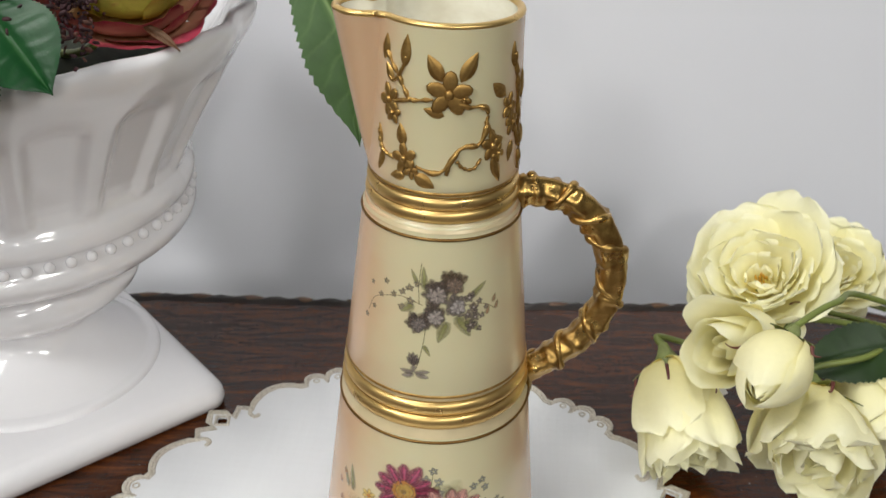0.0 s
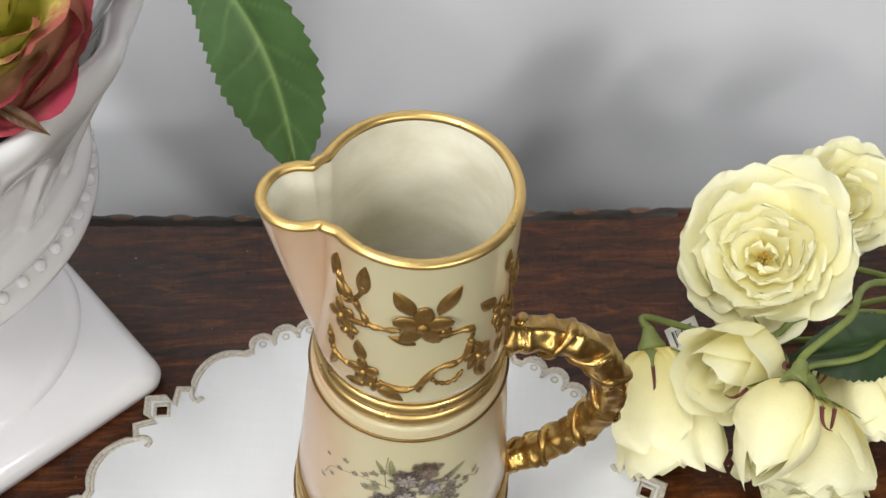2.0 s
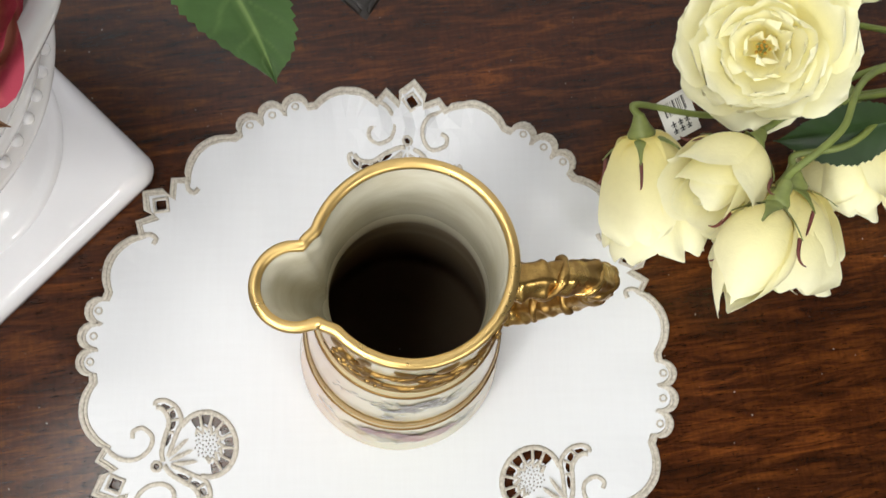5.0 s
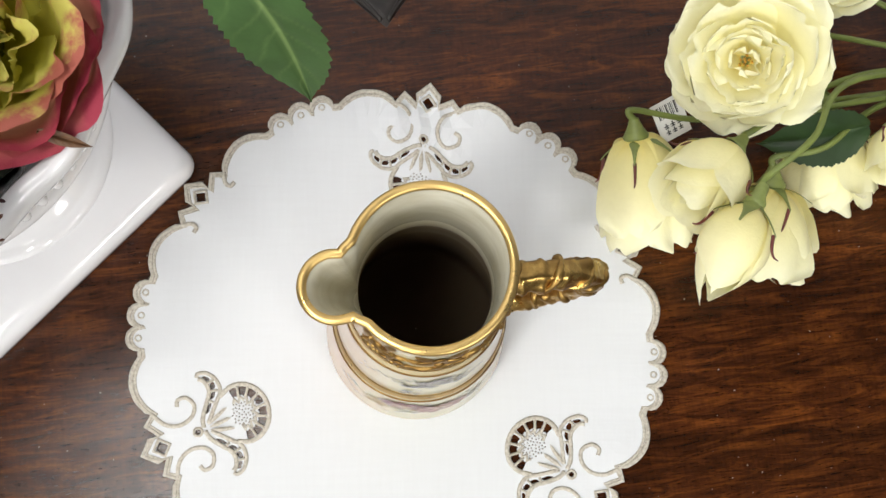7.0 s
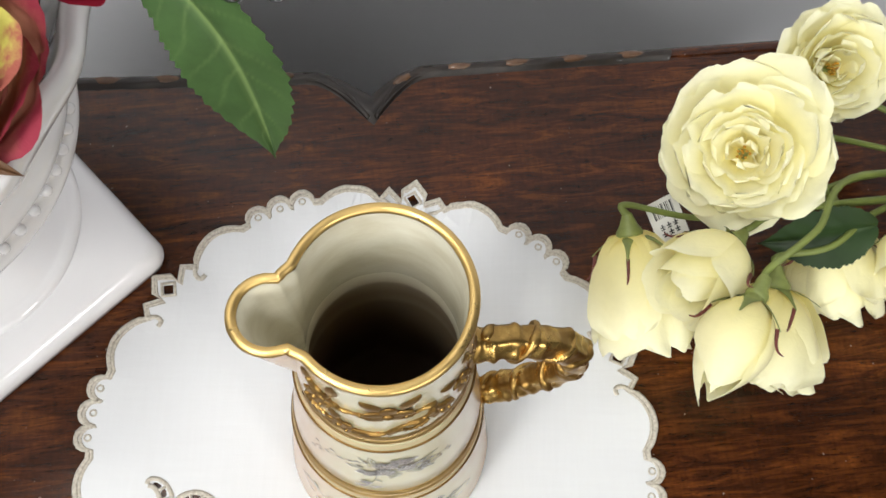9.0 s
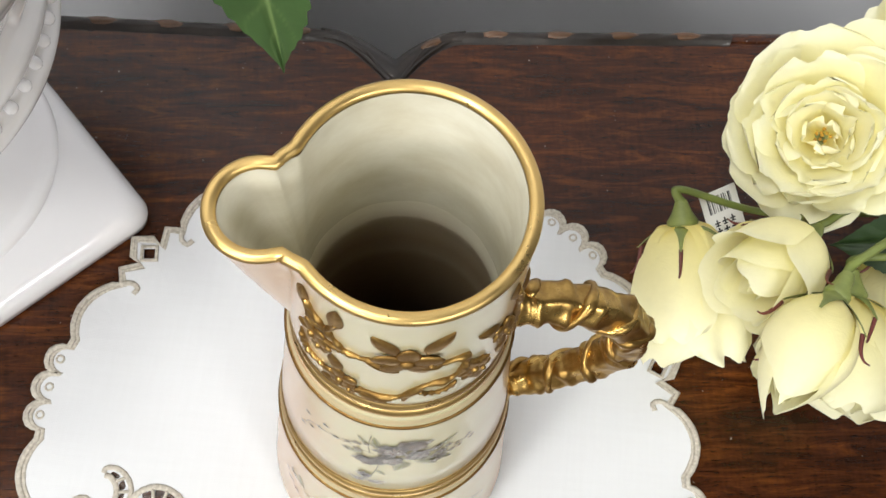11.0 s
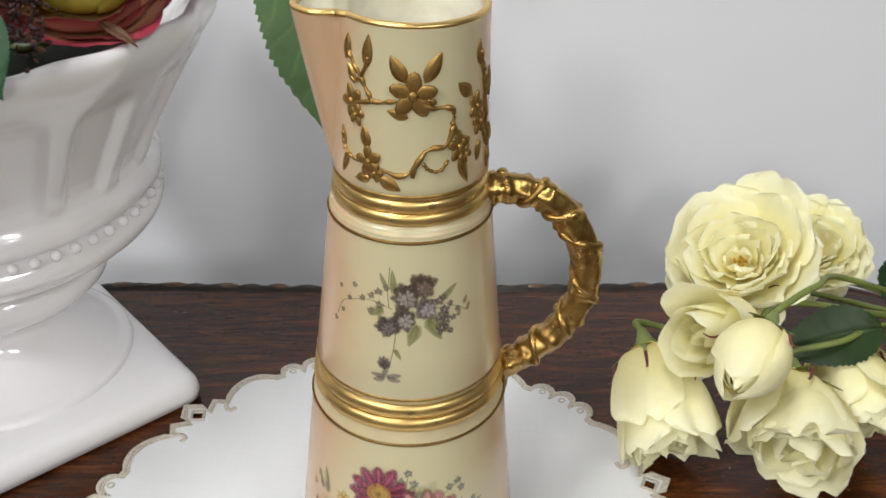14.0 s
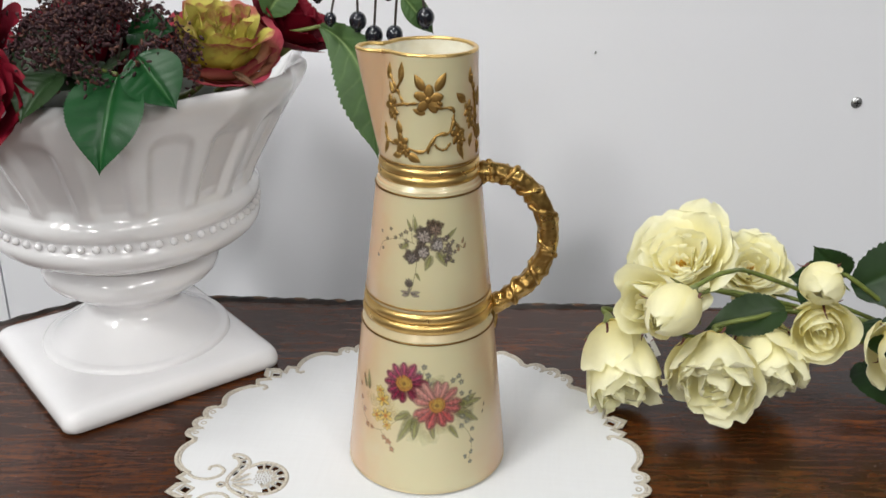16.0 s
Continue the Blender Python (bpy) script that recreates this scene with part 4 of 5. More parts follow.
for f in faces:
    x, y = sum(verts[i].x for i in f) / 3, sum(verts[i].y for i in f) / 3
    if not inside(edge, x, y) or any(a <= x <= b and c <= y <= d and inside(h, x, y) for a, b, c, d, h in boxes):
        continue
    bm.faces.new([made[i] for i in f])
bmesh.ops.delete(bm, geom=[v for v in bm.verts if not v.link_faces], context="VERTS")
bmesh.ops.recalc_face_normals(bm, faces=bm.faces)
if sum(f.normal.z for f in bm.faces) < 0:
    bmesh.ops.reverse_faces(bm, faces=bm.faces)
bmesh.ops.solidify(bm, geom=bm.faces, thickness=0.0006)
doily = thing("doily", "round white linen doily with beige cutwork embroidery", "doily")
part("cloth", bm, LINEN, doily, "white linen cloth", False)


def cord(name, flat_points, wide, tall, label, closed=False, material=None, lift=0.0002):
    line = [Vector((x, y, rise(x, y) + lift)) for x, y in flat_points]
    part(name, tube(blank(), line, lambda t, w: wide * (1 + 0.07 * math.sin(t * len(line) * 2.1)), 7, tall, closed=closed), material or THREAD, doily, label)


cord("hem", edge, 0.0013, 0.45, "beige stitched hem", True)
cord("hem_cord", [((x - DX) * 0.985 + DX, (y - DY) * 0.985 + DY) for x, y in edge], 0.0008, 0.5, "inner row of the hem", True)


for x, y in eyelets:
    cord("eyelet_stitch", [(x + 0.0016 * math.cos(q), y + 0.0016 * math.sin(q)) for q in (0, 0.8, 1.6, 2.4, 3.14, 3.9, 4.7, 5.5)], 0.0005, 0.6, "beige stitched ring in a scallop", True)


def flat_spline(pts, steps=6):
    return [(p.x, p.y) for p in spline([(*p, 0) for p in pts], steps)]


def stitched_patch(k, shape, name, label, material, lift=0.0004):
    loop = [in_corner(k, a, b) for a, b in shape]
    cx, cy = sum(p[0] for p in loop) / len(loop), sum(p[1] for p in loop) / len(loop)
    rows = [[(cx + (x - cx) * f, cy + (y - cy) * f, rise(x, y) + lift + 0.0007 * (1 - f)) for x, y in loop] for f in (1.0, 0.75, 0.45, 0.1)]
    bm = blank()
    quads(bm, rows, closed_u=True)
    part(name, bm, material, doily, label)


for k in range(6):
    big = k % 2 == 0
    cord("diamond_stitch", [in_corner(k, 0.5 + 4.6 * math.cos(a), 4.6 * math.sin(a)) for a in (0, math.pi / 2, math.pi, -math.pi / 2)], 0.0010, 0.6, "beige stitched diamond", True)
    for side in (-1, 1):
        if big:
            pts = [(1.5, 18.5), (6.0, 10.5), (13, 7.0), (20, 8.5), (23.5, 13.5), (21.0, 19.0), (16.5, 19.5), (15.0, 16.5)]
        else:
            pts = [(1.5, 18.5), (5.5, 14.5), (9.0, 14.5), (9.5, 17.5)]
        cord("scroll", flat_spline([in_corner(k, a, side * b) for a, b in pts]), 0.0011 if big else 0.0012, 0.55, "beige embroidered scroll")
    if not big:
        continue
    cord("eyelet_stitch", [in_corner(k, 20.5 + 2.2 * math.cos(q), 2.2 * math.sin(q)) for q in (0, 0.8, 1.6, 2.4, 3.14, 3.9, 4.7, 5.5)], 0.0008, 0.6, "beige stitched eyelet", True)
    bloom_line = [(37.5, 12.6)] + [(45.5 + 13.3 * math.cos(radians(t)), 15.2 * math.sin(radians(t))) for t in (104, 88, 70, 52, 34, 16)]
    cord("tulip_outline", flat_spline([in_corner(k, a, b) for a, b in bloom_line + [(58.8, 0)] + [(a, -b) for a, b in bloom_line[::-1]]], 4), 0.0013, 0.5, "beige corded outline of a tulip")
    for side in (-1, 1):
        outer_line = [(24, 0.8), (25.2, 5.6), (29, 11.2), (32.6, 15.8), (33.5, 20), (32.4, 23.8), (30.2, 25.6)]
        inner_line = [(27, 2.0), (31, 6.6), (35, 11.0), (38.2, 14.2), (39.2, 18), (38.4, 22.6), (35.4, 26.8), (31.4, 28.2), (29.8, 26.6)]
        cord("tulip_leaf_outline", flat_spline([in_corner(k, a, side * b) for a, b in outer_line], 4), 0.0012, 0.55, "beige corded leaf outline")
        cord("tulip_leaf_outline", flat_spline([in_corner(k, a, side * b) for a, b in inner_line], 4), 0.0011, 0.55, "beige corded leaf outline")
        for t in (0, 28, 54.5, 81):
            if t or side > 0:
                cord("stitched_bar", [on_tulip(k, r, side * (t + q)) for r, q in ((0.52, 4), (0.72, 1), (0.85, 0), (0.98, 1))], 0.00075, 0.7, "stitched bar across the cutwork")
        for (a0, b0), (a1, b1) in (((32.9, 11.6), (31.4, 12.6)), ((36.9, 16.4), (34.1, 17.2)), ((37.4, 22.0), (34.6, 21.8))):
            cord("stitched_bar", [in_corner(k, a0 + (a1 - a0) * s, side * (b0 + (b1 - b0) * s)) for s in (-0.3, 0.5, 1.3)], 0.0007, 0.7, "stitched bar across the cutwork")
    zig = [on_tulip(k, 0.57 if s % 2 else 0.38 + 0.08 * (s % 4 == 0), -117 + 13 * s) for s in range(19)]
    cord("pronged_stitch", zig, 0.0010, 0.5, "pronged beige stitching round the tulip's heart")
    for b in (-1, 0, 1):
        stitched_patch(k, [(26.5, b * 1.2), (31, b * 3.2 + 1.2), (37, b * 5.2 + 0.6), (39, b * 5.8), (37, b * 5.2 - 1.2), (31, b * 3.2 - 1.2)], "satin_stitch", "beige satin stitch leaf", THREAD, 0.0008)
    for s in range(44):
        r, t = 0.46 * math.sqrt((s + 0.5) / 44), s * 137.5
        x, y = on_tulip(k, r, t)
        part("knot", lump(blank(), Matrix.Translation((x, y, rise(x, y) + 0.0003)) @ Matrix.Diagonal((0.00052, 0.00052, 0.0004, 1)), 4, 6), KNOT_THREAD, doily, "small grey stitched knot")


# ---- the urn ----
UX, UY = -0.2255, 0.098


def settle(bm):
    """The bowl was fired a little off the middle of its foot."""
    for v in bm.verts:
        k = min(1.0, max(0.0, (v.co.z - 0.045) / 0.055))
        k = k * k * (3 - 2 * k)
        v.co.x -= 0.002 * k
        v.co.y += 0.010 * k
    return bm


FLUTES = 18
urn = thing("urn", "white glazed ceramic pedestal urn with fluted bowl and bead moulding", "urn", pose(UX, UY, 0))


def rounded_square(half, corner, n=7):
    pts = []
    for k in range(4):
        a0 = 90 * k
        cx = (half - corner) * (1 if k in (0, 3) else -1)
        cy = (half - corner) * (1 if k in (0, 1) else -1)
        for s in range(n + 1):
            a = radians(a0 + 90 * s / n)
            pts.append((cx + corner * math.cos(a), cy + corner * math.sin(a)))
    return pts


bm = blank()
rows = []
for half, z in ((0.069, 0.0002), (0.0740, 0.0004), (0.0768, 0.0020), (0.0772, 0.0060), (0.0762, 0.0105), (0.0740, 0.0138), (0.0710, 0.0152), (0.0640, 0.0160), (0.030, 0.0165)):
    ring_pts = rounded_square(half, min(0.010, half * 0.3))
    rows.append([(x * math.cos(radians(45.5)) - y * math.sin(radians(45.5)), x * math.sin(radians(45.5)) + y * math.cos(radians(45.5)), z) for x, y in ring_pts])
net = quads(bm, rows, closed_u=True)
bm.faces.new(net[0][::-1])
bmesh.ops.translate(bm, verts=bm.verts, vec=(0.001, -0.010, 0))
part("plinth", bm, WHITE_GLAZE, urn, "square white glazed plinth")
foot = [(0.0655, 0.0158), (0.0650, 0.0180), (0.0630, 0.0192), (0.0600, 0.0196), (0.0585, 0.0200), (0.0560, 0.0222), (0.0500, 0.0258), (0.0430, 0.0308), (0.0375, 0.0355), (0.0340, 0.0395),
        (0.0320, 0.0430), (0.0318, 0.0460), (0.0338, 0.0492), (0.0390, 0.0530), (0.0470, 0.0578), (0.0550, 0.0630), (0.0592, 0.0672), (0.0608, 0.0720), (0.0600, 0.0765), (0.0580, 0.0800), (0.0568, 0.0818)]
part("foot", settle(lathe(blank(), foot, 128)), WHITE_GLAZE, urn, "turned white glazed foot and stem")


def fluted(w, r, z):
    if z < 0.1180 or r < 0.084:
        return r
    p = (w * FLUTES / (2 * math.pi)) % 1 - 0.5
    if z > 0.1310:
        k = min(1.0, (z - 0.1310) / 0.005)
        top = 0.1790 + 0.0140 * math.sqrt(max(0, 1 - (p / 0.42) ** 2)) if abs(p) < 0.42 else 0.0
        dish = 0.0
        if abs(p) < 0.42 and z < top:
            side = min(1.0, (0.42 - abs(p)) / 0.20)
            upper = min(1.0, (top - z) / 0.011)
            dish = 0.0038 * side * side * (3 - 2 * side) * upper * upper * (3 - 2 * upper)
        lobes = 0.0014 * math.cos(2 * math.pi * p) * max(0, (z - 0.190) / 0.017)
        return r - dish * k + 0.0010 * k + lobes
    # the scalloped upper edge of the moulding
    return r + 0.0013 * abs(math.cos(math.pi * p)) * max(0, 1 - abs(z - 0.1270) / 0.0045)


bowl = [(0.0568, 0.0812), (0.0602, 0.0830), (0.0675, 0.0862), (0.0770, 0.0905), (0.0840, 0.0942), (0.0885, 0.0980), (0.0908, 0.1015), (0.0918, 0.1045), (0.0915, 0.1075), (0.0903, 0.1094), (0.0893, 0.1106),
        (0.0888, 0.1135), (0.0892, 0.1160), (0.0902, 0.1170), (0.0919, 0.1195), (0.0925, 0.1225), (0.0919, 0.1255), (0.0904, 0.1280), (0.0890, 0.1300)]
z = 0.1316
while z < 0.1950:
    bowl.append((float(np.interp(z, (0.1310, 0.1425, 0.1620, 0.1850, 0.1960), (0.0890, 0.0932, 0.1035, 0.1165, 0.1226))), z))
    z += 0.0016
bowl += [(0.1232, 0.1965), (0.1254, 0.2005), (0.1268, 0.2045), (0.1272, 0.2080), (0.1262, 0.2108), (0.1238, 0.2122), (0.1208, 0.2114), (0.1188, 0.2085), (0.1140, 0.2000), (0.1040, 0.1800), (0.0920, 0.1560), (0.070, 0.138), (0.001, 0.133)]
bm = blank()
lathe(bm, bowl, 440, fluted)
part("bowl", settle(bm), WHITE_GLAZE, urn, "fluted white glazed bowl with rounded rim")
bead = None
for k in range(60):
    a = 2 * math.pi * k / 60
    m = pose(0.0903 * math.cos(a) - 0.002, 0.0903 * math.sin(a) + 0.010, 0.1133)
    if bead is None:
        bead = part("bead", lump(blank(), Matrix.Diagonal((0.0026, 0.0026, 0.0026, 1)), 8, 12), WHITE_GLAZE, urn, "white glazed bead")
        bead.matrix_basis = m
    else:
        again(bead, m)


# ---- flowers ----
def leaf_rows(length, width, curl, nu=17, nv=45, teeth=22, tooth=0.05, fold=0.25, hook=0.0, shape=0.8, full=0.8):
    """A toothed leaf along +y from the origin, z up."""
    rows, shades = [], []
    cx, cy = 0.0, 0.0
    for j in range(nv):
        v = j / (nv - 1)
        lean = hook * (1 - v) ** 2
        if j:
            cx += math.sin(lean) / (nv - 1)
            cy += math.cos(lean) / (nv - 1)
        w = width * 0.5 * math.sin(math.pi * (0.02 + 0.98 * v) ** shape) ** full * (1 - v ** 8) + 0.0002
        saw = 1 + tooth * (2 * ((v * teeth) % 1) - 1) * (0.1 < v < 0.96)
        row, shade = [], []
        bend_a = curl * v
        y = length * (math.sin(bend_a) / curl if abs(curl) > 1e-3 else v)
        h = -length * ((1 - math.cos(bend_a)) / curl if abs(curl) > 1e-3 else 0)
        for i in range(nu):
            u = 2 * i / (nu - 1) - 1
            x = u * w * (saw if abs(u) > 0.9 else 1)
            side_vein = abs(math.sin((v * 7 - abs(u) * 1.1 + 0.12 * math.sin(v * 23 + 2 * u)) * math.pi))
            z = h + fold * abs(x) - 0.0010 * math.exp(-(u / 0.12) ** 2) + 0.0003 * side_vein * math.sin(math.pi * abs(u))
            row.append((x * math.cos(lean) + cx * length, y + (cy - v) * length - x * math.sin(lean), z))
            shade.append(0.62 * math.exp(-(u / 0.06) ** 2) + 0.22 * max(0.0, 1 - side_vein / 0.30) * (1 - abs(u)) ** 0.5)
        rows.append(row)
        shades.append(shade)
    return rows, shades


def leaf(name, parent, material, base, axis, up, length, width, curl=0.5, label="", **more):
    """axis: where the tip lies from the base; up: the side that the leaf's face looks to."""
    y = Vector(axis).normalized()
    x = y.cross(Vector(up)).normalized()
    z = x.cross(y)
    m = Matrix((x, y, z)).transposed().to_4x4()
    m.translation = base
    rows, shades = leaf_rows(length, width, curl, **more)
    bm = blank()
    quads(bm, [[m @ Vector(p) for p in row] for row in rows], shades=shades)
    return part(name, bm, material, parent, label)


def petal_bm(bm, m, azimuth, length, width, a0, a1, wrap, ruffle, lip, seed, nu=11, nv=15, start=0.0, knee=0.55):
    """One petal. It leaves the heart at the angle a0 from the axis and ends at a1; wrap: the radius round which it is rolled."""
    rows, shades = [], []
    r, h = start, 0.0
    step = length / (nv - 1)
    rnd = Vector((seed * 3.7, seed * 1.3, 0))
    for j in range(nv):
        v = j / (nv - 1)
        a = a0 + (a1 - a0) * v + lip * max(0, v - 0.72) * 3.5
        if j:
            r += math.sin(a) * step
            h += math.cos(a) * step
        w = width * 0.5 * (0.30 + 0.70 * math.sin(0.5 * math.pi * min(1, v * 1.35))) * max(0.02, 1 - (max(0, v - knee) / (1.01 - knee)) ** 2.8) ** 0.45
        row = []
        for i in range(nu):
            u = 2 * i / (nu - 1) - 1
            roll = u * w / max(wrap, r * 0.9, 0.002)
            roll = max(-1.9, min(1.9, roll))
            wave = ruffle * v * v * (noise.noise(Vector((u * 1.25, v * 1.2, 0)) + rnd) * 1.8 + 0.25 * math.sin(u * 5 + seed) + 0.55 * v * v * noise.noise(Vector((u * 3.6, v * 3.0, 9)) + rnd))
            drop = 0.05 * length * u * u * v * v * (1 if lip >= 0 else -1)
            notch = 0.07 * length * v ** 7 * math.exp(-(u / 0.4) ** 2)
            rr = r + wave * math.cos(a) - notch * math.sin(a)
            hh = h - wave * math.sin(a) - drop - notch * math.cos(a)
            q = Vector((rr * math.cos(azimuth + roll), rr * math.sin(azimuth + roll), hh))
            # keep the petal from shrinking to the axis where it is rolled tightly
            if r < wrap:
                c = Vector((math.cos(azimuth), math.sin(azimuth), 0)) * (r - wrap)
                q = c + Vector((wrap * math.cos(azimuth + roll), wrap * math.sin(azimuth + roll), hh)) + Vector((math.cos(azimuth), math.sin(azimuth), 0)) * wave
            row.append(m @ q)
        rows.append(row)
        shades.append(min(1.0, v * 1.05))
    quads(bm, rows, shades=shades)


def bloom(parent, place, axis, size, layers, material, twist=0.0, seed=1, name="bloom", label="", heart=STAMEN, sepals=5, petal_label=""):
    """A rose: a heart with rings of petals; layers hold (count, length, width, angle at base, angle at lip, lip curl, ruffle)."""
    m = Matrix.Translation(place) @ frame_on(axis, twist)
    rng = random.Random(seed)
    bm = blank()
    lump(bm, m @ pose(0, 0, -0.10 * size) @ Matrix.Diagonal((0.20 * size, 0.20 * size, 0.22 * size, 1)), 6, 10)
    head = part(name, bm, SEPAL, parent, label)
    if heart:
        bm = blank()
        for k in range(14):
            a, r = k * 2.4, 0.035 * size * math.sqrt(k)
            lump(bm, m @ pose(r * math.cos(a), r * math.sin(a), 0.30 * size + 0.02 * size * math.sin(k * 5)) @ Matrix.Diagonal((0.022 * size, 0.022 * size, 0.05 * size, 1)), 4, 5)
        part("stamens", bm, heart, head, "ochre heart of the bloom")
    for count, length, width, a0, a1, lip, ruffle in layers:
        shift = rng.uniform(0, 6.28)
        for k in range(count):
            bm = blank()
            az = shift + 2 * math.pi * k / count + rng.uniform(-0.18, 0.18)
            petal_bm(bm, m, az, length * size * rng.uniform(0.93, 1.07), width * size * rng.uniform(0.9, 1.1), radians(a0 + rng.uniform(-6, 6)), radians(a1 + rng.uniform(-9, 9)),
                     0.16 * size, ruffle * size, lip * rng.uniform(0.5, 1.4), rng.uniform(0, 50), start=0.05 * size)
            part("petal", bm, material, head, petal_label)
    for k in range(sepals):
        a = 2 * math.pi * k / sepals + seed
        d = Vector((math.cos(a), math.sin(a), 0))
        out = 0.26 + 0.25 * rng.random()
        line = [m @ (d * (r * size) + Vector((0, 0, z * size))) for r, z in ((0.10, -0.26), (0.24, -0.12), (0.36, 0.05), (0.42 + out * 0.3, 0.28), (0.40 + out * 0.7, 0.46))]
        bm = blank()
        green = k % 2
        tube(bm, spline(line, 5), lambda t, w: size * ((0.075 if green else 0.030) * math.sin(math.pi * (0.25 + 0.7 * t)) + 0.006), 6, 0.35, up=m.to_3x3() @ d)
        part("sepal", bm, SEPAL if k % 2 else SEPAL_TIP, head, "green sepal" if k % 2 else "red-brown curled sepal")
    return head


CUPPED = [(3, 0.80, 0.46, 8, 0, -0.1, 0.05), (4, 0.92, 0.56, 18, 2, 0.0, 0.05), (5, 1.04, 0.66, 32, 6, 0.05, 0.05), (5, 1.14, 0.78, 46, 12, 0.1, 0.05), (6, 1.20, 0.90, 60, 20, 0.2, 0.06), (5, 1.22, 1.02, 76, 32, 0.25, 0.06)]

def cup(v, wide, deep, flare):
    """A cupped petal's outline from the heart (v = 0) to the lip (v = 1)."""
    r = 1 - (1 - min(1, v / 0.62)) ** 2.1
    out = max(0.0, v - 0.62) / 0.38
    return wide * (0.06 + 0.94 * r + flare * out ** 1.6), deep * (0.22 * v + 0.78 * v ** 1.35) - deep * 0.30 * max(0, flare) * out ** 2.5


def cup_petal(bm, m, azimuth, span, wide, deep, flare, ruffle, lap, fold, seed, round_lip=0.24, nu=17, nv=14):
    """A broad, round-lipped petal laid on a cup; lap: one side lies under its neighbour, the other over it."""
    rows, shades = [], []
    off = Vector((seed * 3.7, seed * 1.3, seed * 0.7))
    for j in range(nv):
        v0 = j / (nv - 1)
        row, shade = [], []
        for i in range(nu):
            u = 2 * i / (nu - 1) - 1
            v = v0 * (1 - round_lip * abs(u) ** 2.4 + 0.035 * noise.noise(Vector((u * 2.1, 0, 0)) + off))
            r, h = cup(v, wide, deep, flare)
            reach = 0.42 + 0.58 * math.sin(0.5 * math.pi * min(1, v0 * 1.7))
            a = azimuth + u * span * reach
            n1 = noise.noise(Vector((u * 1.5, v0 * 1.7, 0)) + off)
            n2 = noise.noise(Vector((u * 4.2, v0 * 2.6, 4)) + off)
            crease = 1 - min(1, abs(u - 0.6 * math.sin(seed)) * 4)
            n3 = noise.noise(Vector((u * 8.5 + v0 * 2, v0 * 3.2, 9)) + off)
            r += ruffle * 0.25 * n3 * v0 + wide * (lap * u * v0 + fold * abs(u) ** 2.5 * v0 ** 1.5) + ruffle * v0 ** 1.4 * (1.3 * n1 + 0.45 * n2) - ruffle * 0.35 * crease * v0
            h += ruffle * 0.6 * n2 * v0 * v0
            row.append(m @ Vector((r * math.cos(a), r * math.sin(a), h)))
            shade.append(min(1.0, 0.12 + v * 0.9))
        rows.append(row)
        shades.append(shade)
    quads(bm, rows, shades=shades)


# ---- the urn's arrangement: each stem can be lifted out ----
bm = blank()
lathe(bm, [(0.001, 0.198), (0.04, 0.205), (0.075, 0.201), (0.098, 0.190), (0.106, 0.184)], 40, lambda w, r, z: r * (1 + 0.02 * math.sin(9 * w)))
bmesh.ops.translate(bm, verts=bm.verts, vec=(UX - 0.003, UY + 0.018, -0.010))
moss = part("moss_filling", bm, FOAM)
tagged(moss, "dark moss filling inside the white urn", "moss")

peony = thing("peony_stem", "artificial peony with green petals edged in pink", "flower")
PX = Vector((-0.1430, 0.078, 0.2190))
PAXIS = (0.20, -0.30, 0.93)


def ruffled(parent, place, axis, wide, deep, layers, seed, name, label):
    """A peony's head from rings of cupped petals; layers hold (count, width, depth, half span, flare, ruffle, round lip, cloth)."""
    m = Matrix.Translation(place) @ frame_on(axis, 20)
    rng = random.Random(seed)
    head = part(name, lump(blank(), m @ Matrix.Diagonal((0.008, 0.008, 0.006, 1)), 6, 10), SEPAL, parent, label)
    for count, w, d, span, flare, ruffle, lip, cloth in layers:
        shift, side = rng.uniform(0, 6.28), rng.choice((-1, 1))
        for k in range(count):
            bm = blank()
            cup_petal(bm, m, shift + 2 * math.pi * k / count + rng.uniform(-0.25, 0.25), radians(span * rng.uniform(0.85, 1.15)), w * wide * rng.uniform(0.9, 1.08), d * deep * rng.uniform(0.88, 1.1),
                      flare + rng.uniform(-0.12, 0.15), ruffle * wide, 0.08 * side, rng.uniform(-0.10, 0.06), rng.uniform(0, 50), lip)
            part("petal", bm, cloth, head, "broad rose-pink outer petal" if cloth is PEONY_OUT else "green petal streaked with pink")
    return head


ruffled(peony, PX, PAXIS, 0.0315, 0.038, [
    (4, 0.16, 0.80, 70, 0.10, 0.22, 0.3, PEONY), (4, 0.30, 0.86, 52, 0.20, 0.24, 0.3, PEONY), (5, 0.46, 0.94, 42, 0.16, 0.18, 0.4, PEONY), (5, 0.62, 0.96, 42, 0.14, 0.16, 0.4, PEONY),
    (5, 0.76, 0.88, 44, 0.22, 0.10, 0.35, PEONY), (6, 0.98, 0.56, 42, 0.18, 0.10, 0.30, PEONY_OUT), (6, 1.04, 0.30, 46, 0.22, 0.11, 0.25, PEONY_OUT)], 4, "peony_head", "ruffled green petals flecked with pink")
part("stem", tube(blank(), spline([PX, PX + Vector((-0.02, 0.0, -0.02)), Vector((UX + 0.03, UY, 0.19))], 5), 0.002, 8), STEM, peony)
leaf("sepal", peony, SEPAL_DRY, (-0.124, 0.048, 0.2215), (0.0156, -0.0045, -0.0062), (0, -0.5, 1), 0.0175, 0.0042, 0.3, "dry brown sepal", tooth=0.0)

